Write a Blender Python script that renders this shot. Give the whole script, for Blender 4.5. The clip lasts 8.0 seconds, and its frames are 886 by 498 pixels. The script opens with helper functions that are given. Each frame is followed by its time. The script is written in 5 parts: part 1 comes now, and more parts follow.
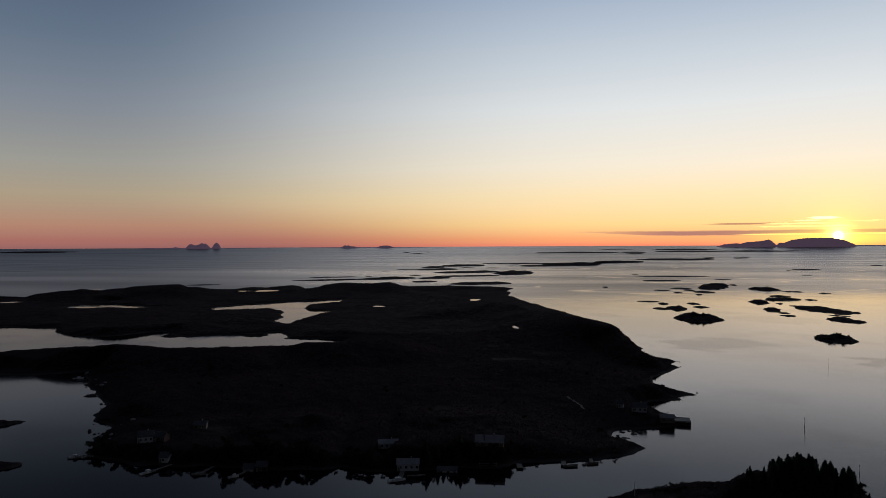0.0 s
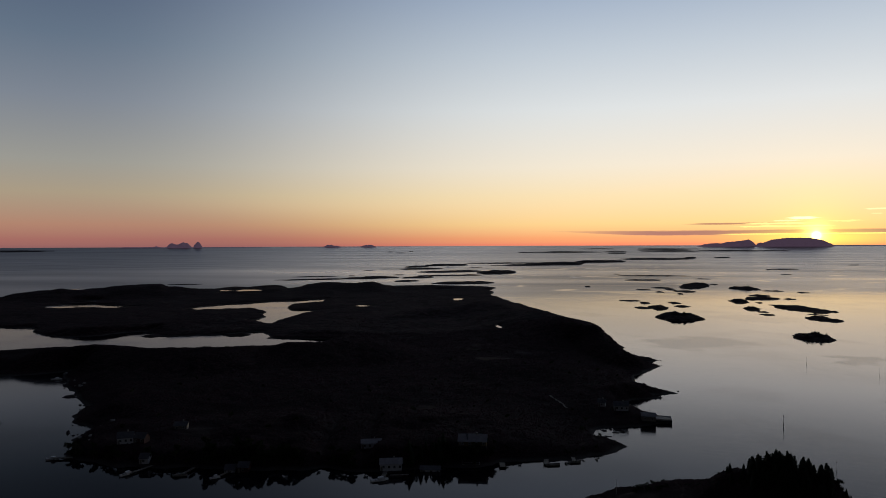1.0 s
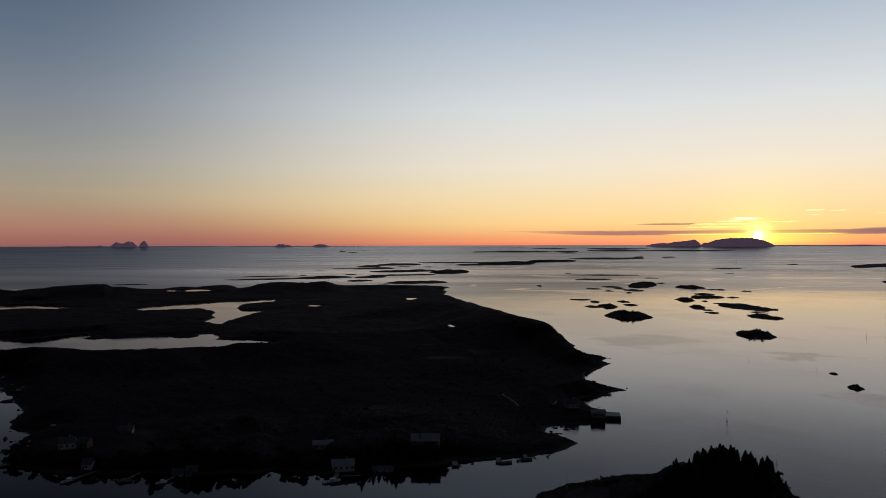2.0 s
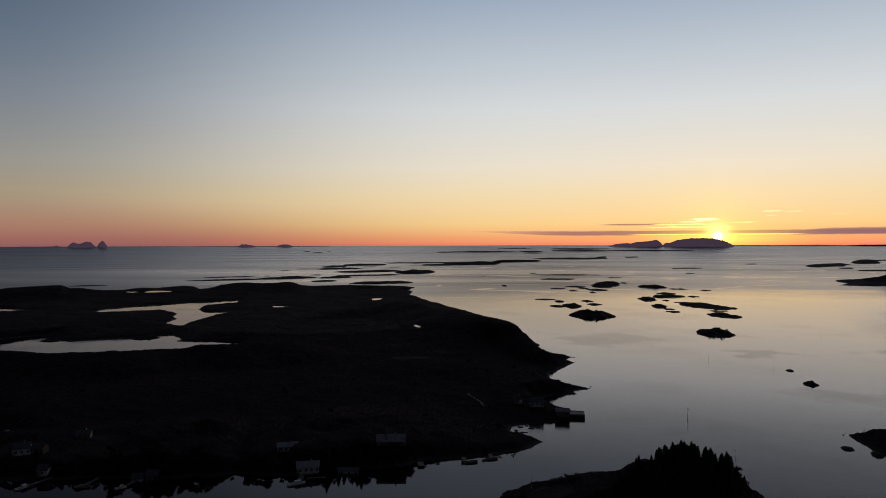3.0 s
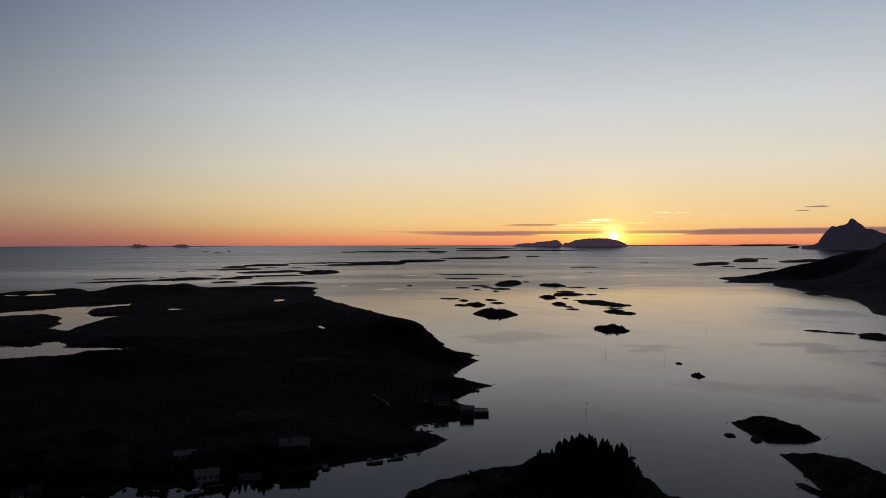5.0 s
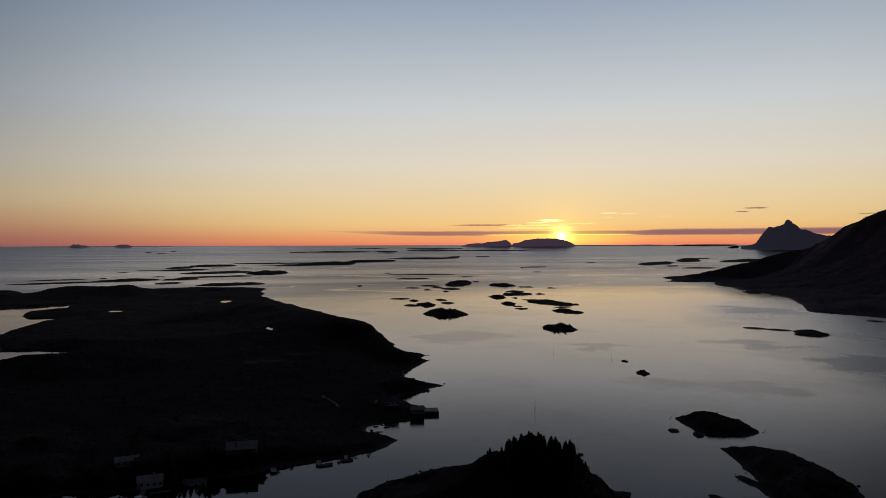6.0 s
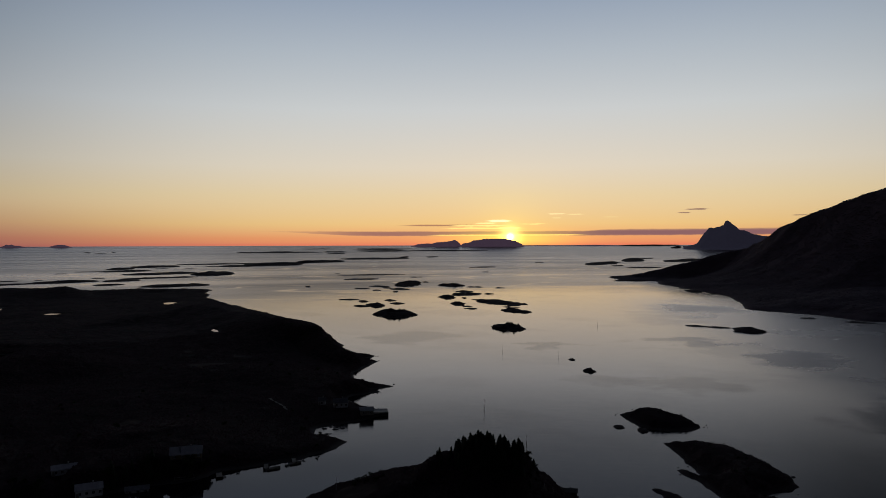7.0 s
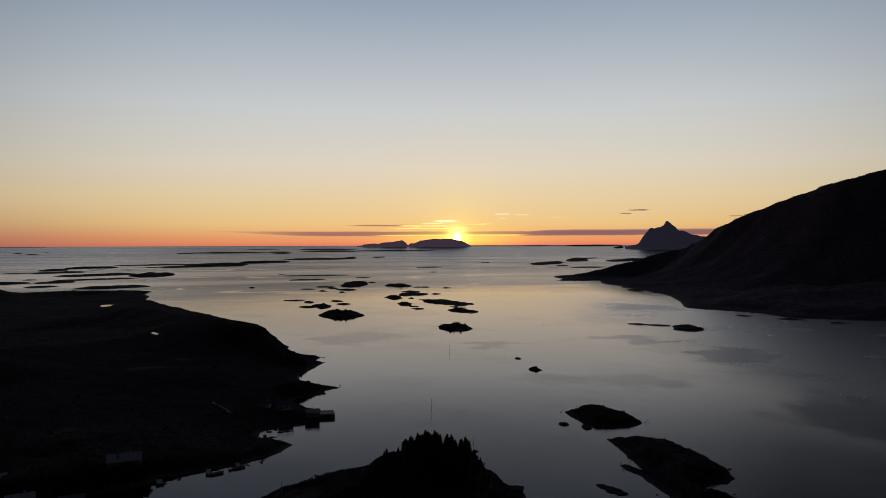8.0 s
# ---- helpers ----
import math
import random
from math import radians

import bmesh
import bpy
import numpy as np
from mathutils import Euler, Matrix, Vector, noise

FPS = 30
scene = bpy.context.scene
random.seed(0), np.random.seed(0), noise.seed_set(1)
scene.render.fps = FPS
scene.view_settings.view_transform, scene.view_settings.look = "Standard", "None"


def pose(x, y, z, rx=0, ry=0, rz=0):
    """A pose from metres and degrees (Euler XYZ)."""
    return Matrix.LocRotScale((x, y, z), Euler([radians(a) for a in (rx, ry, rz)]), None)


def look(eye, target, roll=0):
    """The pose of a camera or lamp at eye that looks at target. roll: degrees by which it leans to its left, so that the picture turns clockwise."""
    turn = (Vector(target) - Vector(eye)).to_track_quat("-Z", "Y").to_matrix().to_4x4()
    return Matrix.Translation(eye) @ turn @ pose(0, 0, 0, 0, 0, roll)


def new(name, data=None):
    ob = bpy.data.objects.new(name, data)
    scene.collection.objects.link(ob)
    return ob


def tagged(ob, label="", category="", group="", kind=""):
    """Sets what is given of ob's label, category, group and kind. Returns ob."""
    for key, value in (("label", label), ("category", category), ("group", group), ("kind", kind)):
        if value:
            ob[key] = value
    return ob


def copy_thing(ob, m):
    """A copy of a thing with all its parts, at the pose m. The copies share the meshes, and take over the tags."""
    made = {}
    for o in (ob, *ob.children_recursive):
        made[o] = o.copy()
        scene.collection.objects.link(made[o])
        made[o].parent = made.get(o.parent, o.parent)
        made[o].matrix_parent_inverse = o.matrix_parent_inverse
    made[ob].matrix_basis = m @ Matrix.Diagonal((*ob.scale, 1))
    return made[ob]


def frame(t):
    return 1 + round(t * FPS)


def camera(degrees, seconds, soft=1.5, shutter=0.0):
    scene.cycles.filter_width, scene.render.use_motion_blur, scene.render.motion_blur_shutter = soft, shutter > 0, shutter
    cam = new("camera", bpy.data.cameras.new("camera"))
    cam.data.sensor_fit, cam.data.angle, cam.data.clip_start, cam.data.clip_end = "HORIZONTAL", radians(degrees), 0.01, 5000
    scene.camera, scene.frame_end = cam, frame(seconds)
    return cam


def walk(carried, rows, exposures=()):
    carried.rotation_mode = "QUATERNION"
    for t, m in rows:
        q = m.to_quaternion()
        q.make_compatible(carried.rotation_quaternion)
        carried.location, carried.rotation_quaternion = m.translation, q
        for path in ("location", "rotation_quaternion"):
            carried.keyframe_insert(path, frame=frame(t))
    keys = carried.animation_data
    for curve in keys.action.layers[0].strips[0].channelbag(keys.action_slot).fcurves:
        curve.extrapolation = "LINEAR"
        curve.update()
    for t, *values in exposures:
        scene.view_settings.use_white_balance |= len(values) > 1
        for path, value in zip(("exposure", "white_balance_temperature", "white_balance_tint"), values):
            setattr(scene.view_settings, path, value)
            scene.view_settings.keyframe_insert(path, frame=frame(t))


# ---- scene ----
cam = camera(64.5, 8.0, soft=0.55)
# the camera hangs still, 100 m over the water, and pans to the right: seconds, yaw, pitch, roll
EYE = 100.0
PAN = [
    (0.0, 0.0, -0.31, 0.27), (0.5, -0.56, -0.33, 0.25), (1.0, -1.37, -0.36, 0.21), (1.4, -2.19, -0.375, 0.18),
    (1.5, -2.42, -0.38, 0.18), (1.6, -2.97, -0.385, 0.17), (1.8, -4.08, -0.40, 0.15), (2.0, -5.20, -0.41, 0.12), (2.2, -6.29, -0.41, 0.11),
    (3.3, -8.73, -0.41, 0.13), (3.5, -9.55, -0.42, 0.13), (4.0, -11.60, -0.43, 0.13), (4.5, -13.67, -0.43, 0.14),
    (6.0, -19.79, -0.43, 0.14), (6.5, -21.83, -0.43, 0.15), (7.0, -23.91, -0.42, 0.15), (7.5, -26.05, -0.42, 0.17), (8.0, -28.24, -0.42, 0.18),
]
walk(cam, [(t, pose(0, 0, EYE, 90 + pitch, roll, yaw)) for t, yaw, pitch, roll in PAN], [(0.0, 0.18), (2.0, 0.08), (4.5, -0.10), (8.0, -0.22)])


# ---- node helper ----
class Net:
    """A node tree in which sums are written as plain arithmetic."""

    def __init__(self, tree):
        self.tree = tree
        tree.nodes.clear()

    def node(self, kind, **values):
        n = self.tree.nodes.new(kind)
        for key, value in values.items():
            setattr(n, key, value)
        return n

    def put(self, socket, value):
        if isinstance(value, Val):
            self.tree.links.new(value.s, socket)
        elif isinstance(value, bpy.types.NodeSocket):
            self.tree.links.new(value, socket)
        else:
            socket.default_value = value

    def math(self, op, *args):
        n = self.node("ShaderNodeMath", operation=op)
        for i, a in enumerate(args):
            self.put(n.inputs[i], a)
        return Val(self, n.outputs[0])

    def step(self, x, a, b, lo=0.0, hi=1.0):
        n = self.node("ShaderNodeMapRange", interpolation_type="SMOOTHSTEP")
        for i, v in enumerate((x, a, b, lo, hi)):
            self.put(n.inputs[i], v)
        return Val(self, n.outputs[0])

    def mix(self, f, a, b, how="MIX"):
        n = self.node("ShaderNodeMix", data_type="RGBA", blend_type=how)
        n.clamp_factor = True
        self.put(n.inputs[0], f)
        self.put(n.inputs[6], a if not isinstance(a, tuple) else (*a[:3], 1))
        self.put(n.inputs[7], b if not isinstance(b, tuple) else (*b[:3], 1))
        return Val(self, n.outputs[2])

    def noise(self, vector, scale, detail=4.0, rough=0.55):
        n = self.node("ShaderNodeTexNoise")
        self.put(n.inputs["Vector"], vector)
        n.inputs["Scale"].default_value, n.inputs["Detail"].default_value, n.inputs["Roughness"].default_value = scale, detail, rough
        return Val(self, n.outputs["Fac"])

    def stretch(self, vector, size, turn=0.0):
        n = self.node("ShaderNodeMapping", vector_type="TEXTURE")
        self.put(n.inputs["Vector"], vector)
        n.inputs["Scale"].default_value, n.inputs["Rotation"].default_value = [1 / v for v in size], (0, 0, radians(turn))
        return Val(self, n.outputs[0])

    def ramp(self, f, stops):
        n = self.node("ShaderNodeValToRGB")
        self.put(n.inputs[0], f)
        e = n.color_ramp.elements
        e[0].position, e[0].color = stops[0][0], (*stops[0][1], 1)
        e[1].position, e[1].color = stops[-1][0], (*stops[-1][1], 1)
        for p, c in stops[1:-1]:
            e.new(p).color = (*c, 1)
        return Val(self, n.outputs[0])


class Val:
    def __init__(self, net, s):
        self.net, self.s = net, s

    def __add__(self, o): return self.net.math("ADD", self, o)
    def __radd__(self, o): return self.net.math("ADD", o, self)
    def __sub__(self, o): return self.net.math("SUBTRACT", self, o)
    def __rsub__(self, o): return self.net.math("SUBTRACT", o, self)
    def __mul__(self, o): return self.net.math("MULTIPLY", self, o)
    def __rmul__(self, o): return self.net.math("MULTIPLY", o, self)
    def __truediv__(self, o): return self.net.math("DIVIDE", self, o)
    def __pow__(self, o): return self.net.math("POWER", self, o)


def lin(r, g, b):
    """Linear colour from 8-bit display values."""
    return tuple((v / 255 / 12.92) if v < 10.3 else ((v / 255 + 0.055) / 1.055) ** 2.4 for v in (r, g, b))


# ---- sky, sun ----
SUN_AZ, SUN_EL = 29.38, 0.56   # degrees from +y towards +x, and over the level
sun_dir = Vector((math.sin(radians(SUN_AZ)) * math.cos(radians(SUN_EL)), math.cos(radians(SUN_AZ)) * math.cos(radians(SUN_EL)), math.sin(radians(SUN_EL))))

world = bpy.data.worlds.new("sunset_sky")
scene.world = world
world.use_nodes = True
net = Net(world.node_tree)
tc = net.node("ShaderNodeTexCoord")
way = tc.outputs["Generated"]
xyz = net.node("ShaderNodeSeparateXYZ")
net.put(xyz.inputs[0], way)
wx, wy, wz = (Val(net, o) for o in xyz.outputs)
el = net.math("ARCSINE", wz) * 57.2958
az = net.math("ARCTAN2", wx, wy) * 57.2958
flat = net.math("SQRT", wx * wx + wy * wy + 1e-6)
side = (wx * math.sin(radians(SUN_AZ)) + wy * math.cos(radians(SUN_AZ))) / flat     # cosine of the turn from the sun
up = net.math("SQRT", net.math("MAXIMUM", el, 0.0) / 60.0)
LEVELS = (0.0, 0.5, 1.6, 3.9, 6.2, 10.7, 15.0, 19.3, 35.0, 60.0)
SUNWARD = ((242, 136, 104), (247, 166, 110), (247, 207, 140), (240, 218, 175), (233, 223, 204), (213, 217, 218), (186, 196, 206), (156, 171, 191), (98, 104, 122), (30, 34, 46))
BESIDE = ((143, 95, 93), (157, 103, 95), (168, 126, 106), (161, 147, 126), (146, 145, 139), (118, 126, 138), (93, 108, 126), (77, 91, 114), (30, 35, 48), (16, 19, 29))
BEHIND = ((27, 27, 33), (28, 28, 34), (29, 29, 35), (29, 29, 35), (29, 29, 35), (27, 28, 34), (25, 27, 34), (23, 26, 33), (20, 23, 31), (17, 20, 29))
ramps = [net.ramp(up, [((e / 60) ** 0.5, lin(*c)) for e, c in zip(LEVELS, cs)]) for cs in (SUNWARD, BESIDE, BEHIND)]
sky = net.mix(net.step(side, -0.6, 0.5), ramps[2], ramps[1])
sky = net.mix(net.step(side, 0.52, 1.0) ** (1.42 + net.step(el, 0.0, 3.5, 1.6, 0.0)), sky, ramps[0])
# the air's own glow from the sky model
model = net.node("ShaderNodeTexSky", sky_type="NISHITA", sun_disc=False)
model.sun_elevation, model.sun_rotation = radians(SUN_EL), radians(SUN_AZ)
sky = net.mix(0.006, sky, model.outputs[0], "ADD")
# thin clouds over the horizon: from and to azimuth, height, half thickness, colour, share
streak = net.node("ShaderNodeCombineXYZ")
net.put(streak.inputs[0], az * 0.35)
net.put(streak.inputs[1], el * 3.0)
wisp = net.noise(streak.outputs[0], 1.0, 5.0, 0.6) - 0.5
tuft = net.noise(streak.outputs[0], 4.0, 4.0, 0.6) - 0.5


def cloud(sky, a0, a1, soft0, soft1, height, half, colour, share, ragged, hang=0.0):
    along = net.step(az, a0, a0 + soft0) * net.step(az, a1 - soft1, a1, 1.0, 0.0)
    thick = along * half + 0.004
    off = net.math("ABSOLUTE", el - height + thick * hang + (wisp * 0.6 + tuft * 0.4) * ragged)
    return net.mix(net.step(off / thick, 0.55, 1.1, 1.0, 0.0) * along * share, sky, colour)


sky = cloud(sky, 8.0, 62.0, 11.0, 5.0, 1.04, 0.21, lin(154, 106, 105), 0.85, 0.16, 1.0)
sky = cloud(sky, 31.5, 62.0, 6.0, 5.0, 0.64, 0.25, lin(146, 104, 108), 0.85, 0.14, -1.0)
sky = cloud(sky, 19.6, 27.8, 2.5, 2.0, 1.50, 0.07, lin(176, 122, 100), 0.85, 0.10)
sky = cloud(sky, 27.0, 30.0, 1.2, 1.2, 1.86, 0.10, (1.6, 1.3, 0.75), 0.85, 0.20)
sky = cloud(sky, 26.2, 28.8, 0.8, 0.8, 1.68, 0.05, (1.5, 1.15, 0.5), 0.8, 0.25)
sky = cloud(sky, 24.0, 29.6, 1.5, 1.5, 1.47, 0.06, (1.5, 1.08, 0.38), 0.8, 0.25)
sky = cloud(sky, 23.4, 31.0, 1.5, 1.5, 1.27, 0.06, (1.5, 1.05, 0.34), 0.75, 0.30)
sky = cloud(sky, 29.6, 32.6, 1.0, 1.0, 1.60, 0.05, (1.4, 1.0, 0.36), 0.6, 0.30)
sky = cloud(sky, 22.0, 36.0, 2.0, 2.0, 0.70, 0.05, (1.5, 0.95, 0.25), 0.75, 0.08)
sky = cloud(sky, 32.2, 34.0, 0.5, 0.5, 2.40, 0.06, (1.3, 0.98, 0.5), 0.75, 0.12)
sky = cloud(sky, 33.6, 35.6, 0.8, 0.8, 2.34, 0.05, (1.2, 0.9, 0.42), 0.7, 0.15)
sky = cloud(sky, 32.6, 33.6, 0.3, 0.3, 2.08, 0.05, (1.2, 0.9, 0.42), 0.6, 0.12)
sky = cloud(sky, 36.4, 38.4, 0.8, 0.8, 2.10, 0.05, (1.1, 0.8, 0.36), 0.5, 0.15)
sky = cloud(sky, 42.6, 45.0, 0.8, 0.8, 2.62, 0.06, lin(150, 115, 105), 0.85, 0.2)
sky = cloud(sky, 42.2, 43.5, 0.4, 0.4, 2.36, 0.05, lin(150, 115, 105), 0.85, 0.2)
sky = cloud(sky, 50.2, 51.6, 0.4, 0.4, 2.05, 0.05, lin(140, 108, 100), 0.6, 0.2)
# the sun's disc and the glow of the air round it
dot = net.node("ShaderNodeVectorMath", operation="DOT_PRODUCT")
net.put(dot.inputs[0], way)
dot.inputs[1].default_value = sun_dir
off_sun = net.math("ARCCOSINE", net.math("MINIMUM", Val(net, dot.outputs["Value"]), 1.0)) * 57.2958
near_glow = net.math("EXPONENT", off_sun * off_sun * -2.0)
wide_glow = net.math("EXPONENT", off_sun * -0.55)
sky = net.mix(near_glow, sky, net.mix(1.0, sky, (1.9, 1.25, 0.32), "ADD"))
sky = net.mix(wide_glow, sky, net.mix(1.0, sky, (0.30, 0.26, 0.0), "ADD"))
low_az, low_el = (az - SUN_AZ) * 0.22, (el - 0.35) * 1.6
low_glow = net.math("EXPONENT", (low_az * low_az + low_el * low_el) * -1.0)
sky = net.mix(low_glow, sky, net.mix(1.0, sky, (0.55, 0.42, 0.02), "ADD"))
core = net.math("EXPONENT", off_sun * off_sun * -22.0)
sky = net.mix(core, sky, net.mix(1.0, sky, (7.0, 5.6, 2.6), "ADD"))
back = net.node("ShaderNodeBackground")
net.put(back.inputs["Color"], sky)
back.inputs["Strength"].default_value = 1.0
net.put(net.node("ShaderNodeOutputWorld").inputs[0], back.outputs[0])

sun = new("sun", bpy.data.lights.new("sun", "SUN"))
sun.data.energy, sun.data.angle, sun.data.color = 0.06, radians(0.5), (1.0, 0.55, 0.25)
sun.matrix_world = look(sun_dir * 1000, (0, 0, 0))


# ---- materials ----
def material(name):
    m = bpy.data.materials.new(name)
    m.use_nodes = True
    n = Net(m.node_tree)
    shader = n.node("ShaderNodeBsdfPrincipled")
    n.put(n.node("ShaderNodeOutputMaterial").inputs[0], shader.outputs[0])
    place = n.node("ShaderNodeTexCoord").outputs["Object"]
    return m, n, shader, place


def relief(n, shader, height, strength, distance):
    b = n.node("ShaderNodeBump")
    b.inputs["Strength"].default_value, b.inputs["Distance"].default_value = strength, distance
    n.put(b.inputs["Height"], height)
    n.put(shader.inputs["Normal"], b.outputs[0])


def plain(name, colour, rough=0.6, metal=0.0, grain=8.0, vary=0.3):
    """Paint, wood, metal and the like: one colour with blotches, grain and a fine relief."""
    m, n, shader, place = material(name)
    big, fine = n.noise(place, grain * 0.15), n.noise(place, grain, 6.0)
    shade = big * 0.6 + fine * 0.4
    dark = tuple(c * (1 - vary) for c in colour)
    light = tuple(min(1, c * (1 + vary)) for c in colour)
    n.put(shader.inputs["Base Color"], n.mix(n.step(shade, 0.35, 0.65), dark, light))
    n.put(shader.inputs["Roughness"], n.step(fine, 0.2, 0.8, max(0.05, rough - 0.12), min(1, rough + 0.12)))
    shader.inputs["Metallic"].default_value = metal
    relief(n, shader, fine, 0.25, 0.01)
    return m


def heath_material(name, moss, heather, stone, stone_share):
    m, n, shader, place = material(name)
    geo = n.node("ShaderNodeNewGeometry")
    normal = n.node("ShaderNodeSeparateXYZ")
    n.put(normal.inputs[0], geo.outputs["Normal"])
    steep = 1.0 - Val(n, normal.outputs[2])
    broad, mid, fine = n.noise(place, 0.02, 3.0), n.noise(place, 0.11, 5.0), n.noise(place, 0.9, 6.0)
    ground = n.mix(n.step(broad * 0.5 + mid * 0.5, 0.42, 0.58), moss, heather)
    ground = n.mix(n.step(fine, 0.3, 0.75) * 0.5, ground, tuple(c * 0.5 for c in moss))
    height = n.node("ShaderNodeSeparateXYZ")
    n.put(height.inputs[0], place)
    shore = n.step(Val(n, height.outputs[2]) + mid * 1.5, 1.1, 2.2, 1.0, 0.0)
    bare = n.math("MAXIMUM", shore * 0.9, n.step(steep * 1.6 + mid * 0.8, 1.1 - stone_share, 1.4 - stone_share))
    rock = n.mix(fine, tuple(c * 0.6 for c in stone), tuple(c * 1.2 for c in stone))
    n.put(shader.inputs["Base Color"], n.mix(bare, ground, rock))
    shader.inputs["Roughness"].default_value = 0.95
    shader.inputs["Specular IOR Level"].default_value = 0.06
    relief(n, shader, mid * 2.0 + fine, 0.45, 0.6)
    return m


# wind patches on the sheltered sound: centre, half width, half length, turn in degrees
CAT_PAWS = [(355, 393, 62, 30, -42), (509, 560, 55, 26, -42), (375, 589, 26, 24, -32), (405, 250, 40, 60, -57), (275, 703, 60, 50, -21),
            (788, 823, 75, 60, -43), (520, 440, 40, 50, -50)]


def water_material():
    m, n, shader, place = material("sea_water")
    warp = n.node("ShaderNodeTexNoise")
    n.put(warp.inputs["Vector"], place)
    warp.inputs["Scale"].default_value, warp.inputs["Detail"].default_value, warp.inputs["Roughness"].default_value = 0.022, 6.0, 0.65
    bend = n.node("ShaderNodeVectorMath", operation="MULTIPLY_ADD")
    n.put(bend.inputs[0], warp.outputs["Color"])
    bend.inputs[1].default_value, bend.inputs[2].default_value = (150.0, 150.0, 0.0), (-75.0, -75.0, 0.0)
    bent = n.node("ShaderNodeVectorMath", operation="ADD")
    n.put(bent.inputs[0], place)
    n.put(bent.inputs[1], bend.outputs[0])
    paws = 0.0
    for cx, cy, a, b, turn in CAT_PAWS:
        spot = n.node("ShaderNodeMapping", vector_type="TEXTURE")
        n.put(spot.inputs["Vector"], bent.outputs[0])
        spot.inputs["Location"].default_value, spot.inputs["Scale"].default_value = (cx, cy, 0.0), (a, b, 1.0)
        spot.inputs["Rotation"].default_value = (0, 0, radians(turn))
        reach = n.node("ShaderNodeVectorMath", operation="LENGTH")
        n.put(reach.inputs[0], spot.outputs[0])
        paws = n.math("MAXIMUM", n.step(Val(n, reach.outputs["Value"]), 0.55, 1.25, 1.0, 0.0), paws)
    wind = n.noise(n.stretch(place, (0.0095, 0.0065, 1.0), 35), 1.0, 4.0, 0.6)
    breeze = n.math("MAXIMUM", n.step(wind, 0.50, 0.64) * 0.4, paws)
    far = n.node("ShaderNodeVectorMath", operation="LENGTH")
    n.put(far.inputs[0], place)
    far = Val(n, far.outputs["Value"])
    calm = n.node("ShaderNodeVectorMath", operation="DISTANCE")
    n.put(calm.inputs[0], bent.outputs[0])
    calm.inputs[1].default_value = (650.0, 720.0, 0.0)
    sea = n.step(Val(n, calm.outputs["Value"]), 420.0, 900.0) * n.step(far, 520.0, 900.0)          # sheltered sound to open sea
    spot = n.node("ShaderNodeSeparateXYZ")
    n.put(spot.inputs[0], place)
    lee_at = n.node("ShaderNodeMapping")
    n.put(lee_at.inputs["Vector"], place)
    lee_at.inputs["Location"].default_value = (0.21, -7.6, 0.0)
    lee_at.inputs["Scale"].default_value = (1 / 210, 1 / 40, 0.0)
    lee_r = n.node("ShaderNodeVectorMath", operation="LENGTH")
    n.put(lee_r.inputs[0], lee_at.outputs[0])
    lee = n.step(Val(n, lee_r.outputs["Value"]), 0.6, 1.2, 0.0, 1.0)          # calm water under the island's shore
    swell = n.noise(n.stretch(place, (0.5, 1.6, 1.0), -20), 1.0, 3.0, 0.5)
    lines = n.noise(n.stretch(place, (0.08, 0.36, 1.0), -24), 1.0, 2.0, 0.5)
    ripple = n.noise(n.stretch(place, (1.2, 3.4, 1.0), -28), 1.0, 2.0, 0.5)
    lanes = n.step(n.noise(n.stretch(place, (0.00045, 0.0022, 1.0), -7), 1.0, 2.0, 0.5), 0.36, 0.64)          # broad wind lanes out at sea
    near = 1.0 - n.step(far, 300.0, 560.0)
    bump = n.node("ShaderNodeBump")
    bump.inputs["Distance"].default_value = 0.06
    n.put(bump.inputs["Strength"], 0.04 + lee * (0.06 + near * 0.26 + breeze * (0.12 - sea * 0.12) + sea * n.step(far, 700.0, 1500.0, 0.10, 0.0)))
    n.put(bump.inputs["Height"], swell + ripple * 0.6 + lines * 2.0)
    aside = Val(n, spot.outputs[0]) / n.math("MAXIMUM", Val(n, spot.outputs[1]), 50.0)
    west = n.step(aside, -0.5, 0.15, 1.0, 0.0)
    rough = 0.03 + lee * (0.025 + near * 0.03 + breeze * (0.10 - sea * 0.06) + sea * (0.165 + lanes * 0.04 + west * 0.12))
    slick = n.math("ABSOLUTE", n.noise(n.stretch(place, (0.0014, 0.0046, 1.0), -14), 1.0, 2.0, 0.4) - 0.5)
    slick = n.step(slick, 0.002, 0.014, 1.0, 0.0) * sea * (1.0 - west * 0.8)
    rough = rough - slick * 0.08          # calm slicks on the open sea
    gust = n.step(Val(n, spot.outputs[0]) - Val(n, spot.outputs[1]) * 0.55, 120.0, 330.0) * n.step(far, 330.0, 620.0)          # wind off the mountain side
    rough = rough + gust * n.step(far, 1000.0, 1700.0, 0.2, 0.0)
    side_dim = west * 0.24 + n.step(aside, 0.85, 1.5, 0.0, 0.40)          # reflection dimmed by bearing: darkens the water to the west and far right
    # further dimming of the reflection: wind patches, lanes, open sea and near water
    steep = side_dim + breeze * (1.0 - sea) * 0.13 + lanes * sea * 0.20 + sea * n.step(aside, -0.3, 0.3) * 0.29 + n.step(aside, 0.30, 0.52, 1.0, 0.0) * n.step(far, 620.0, 950.0) * n.step(aside, 0.0, 0.2) * 0.18 + near * (0.36 + west * 0.10)
    return mirror_water(m, n, shader, (0.006, 0.006, 0.009), 1.36, (1.0, 0.945, 0.94), rough, bump, 1.0 - steep * (1.0 - slick * 0.45))


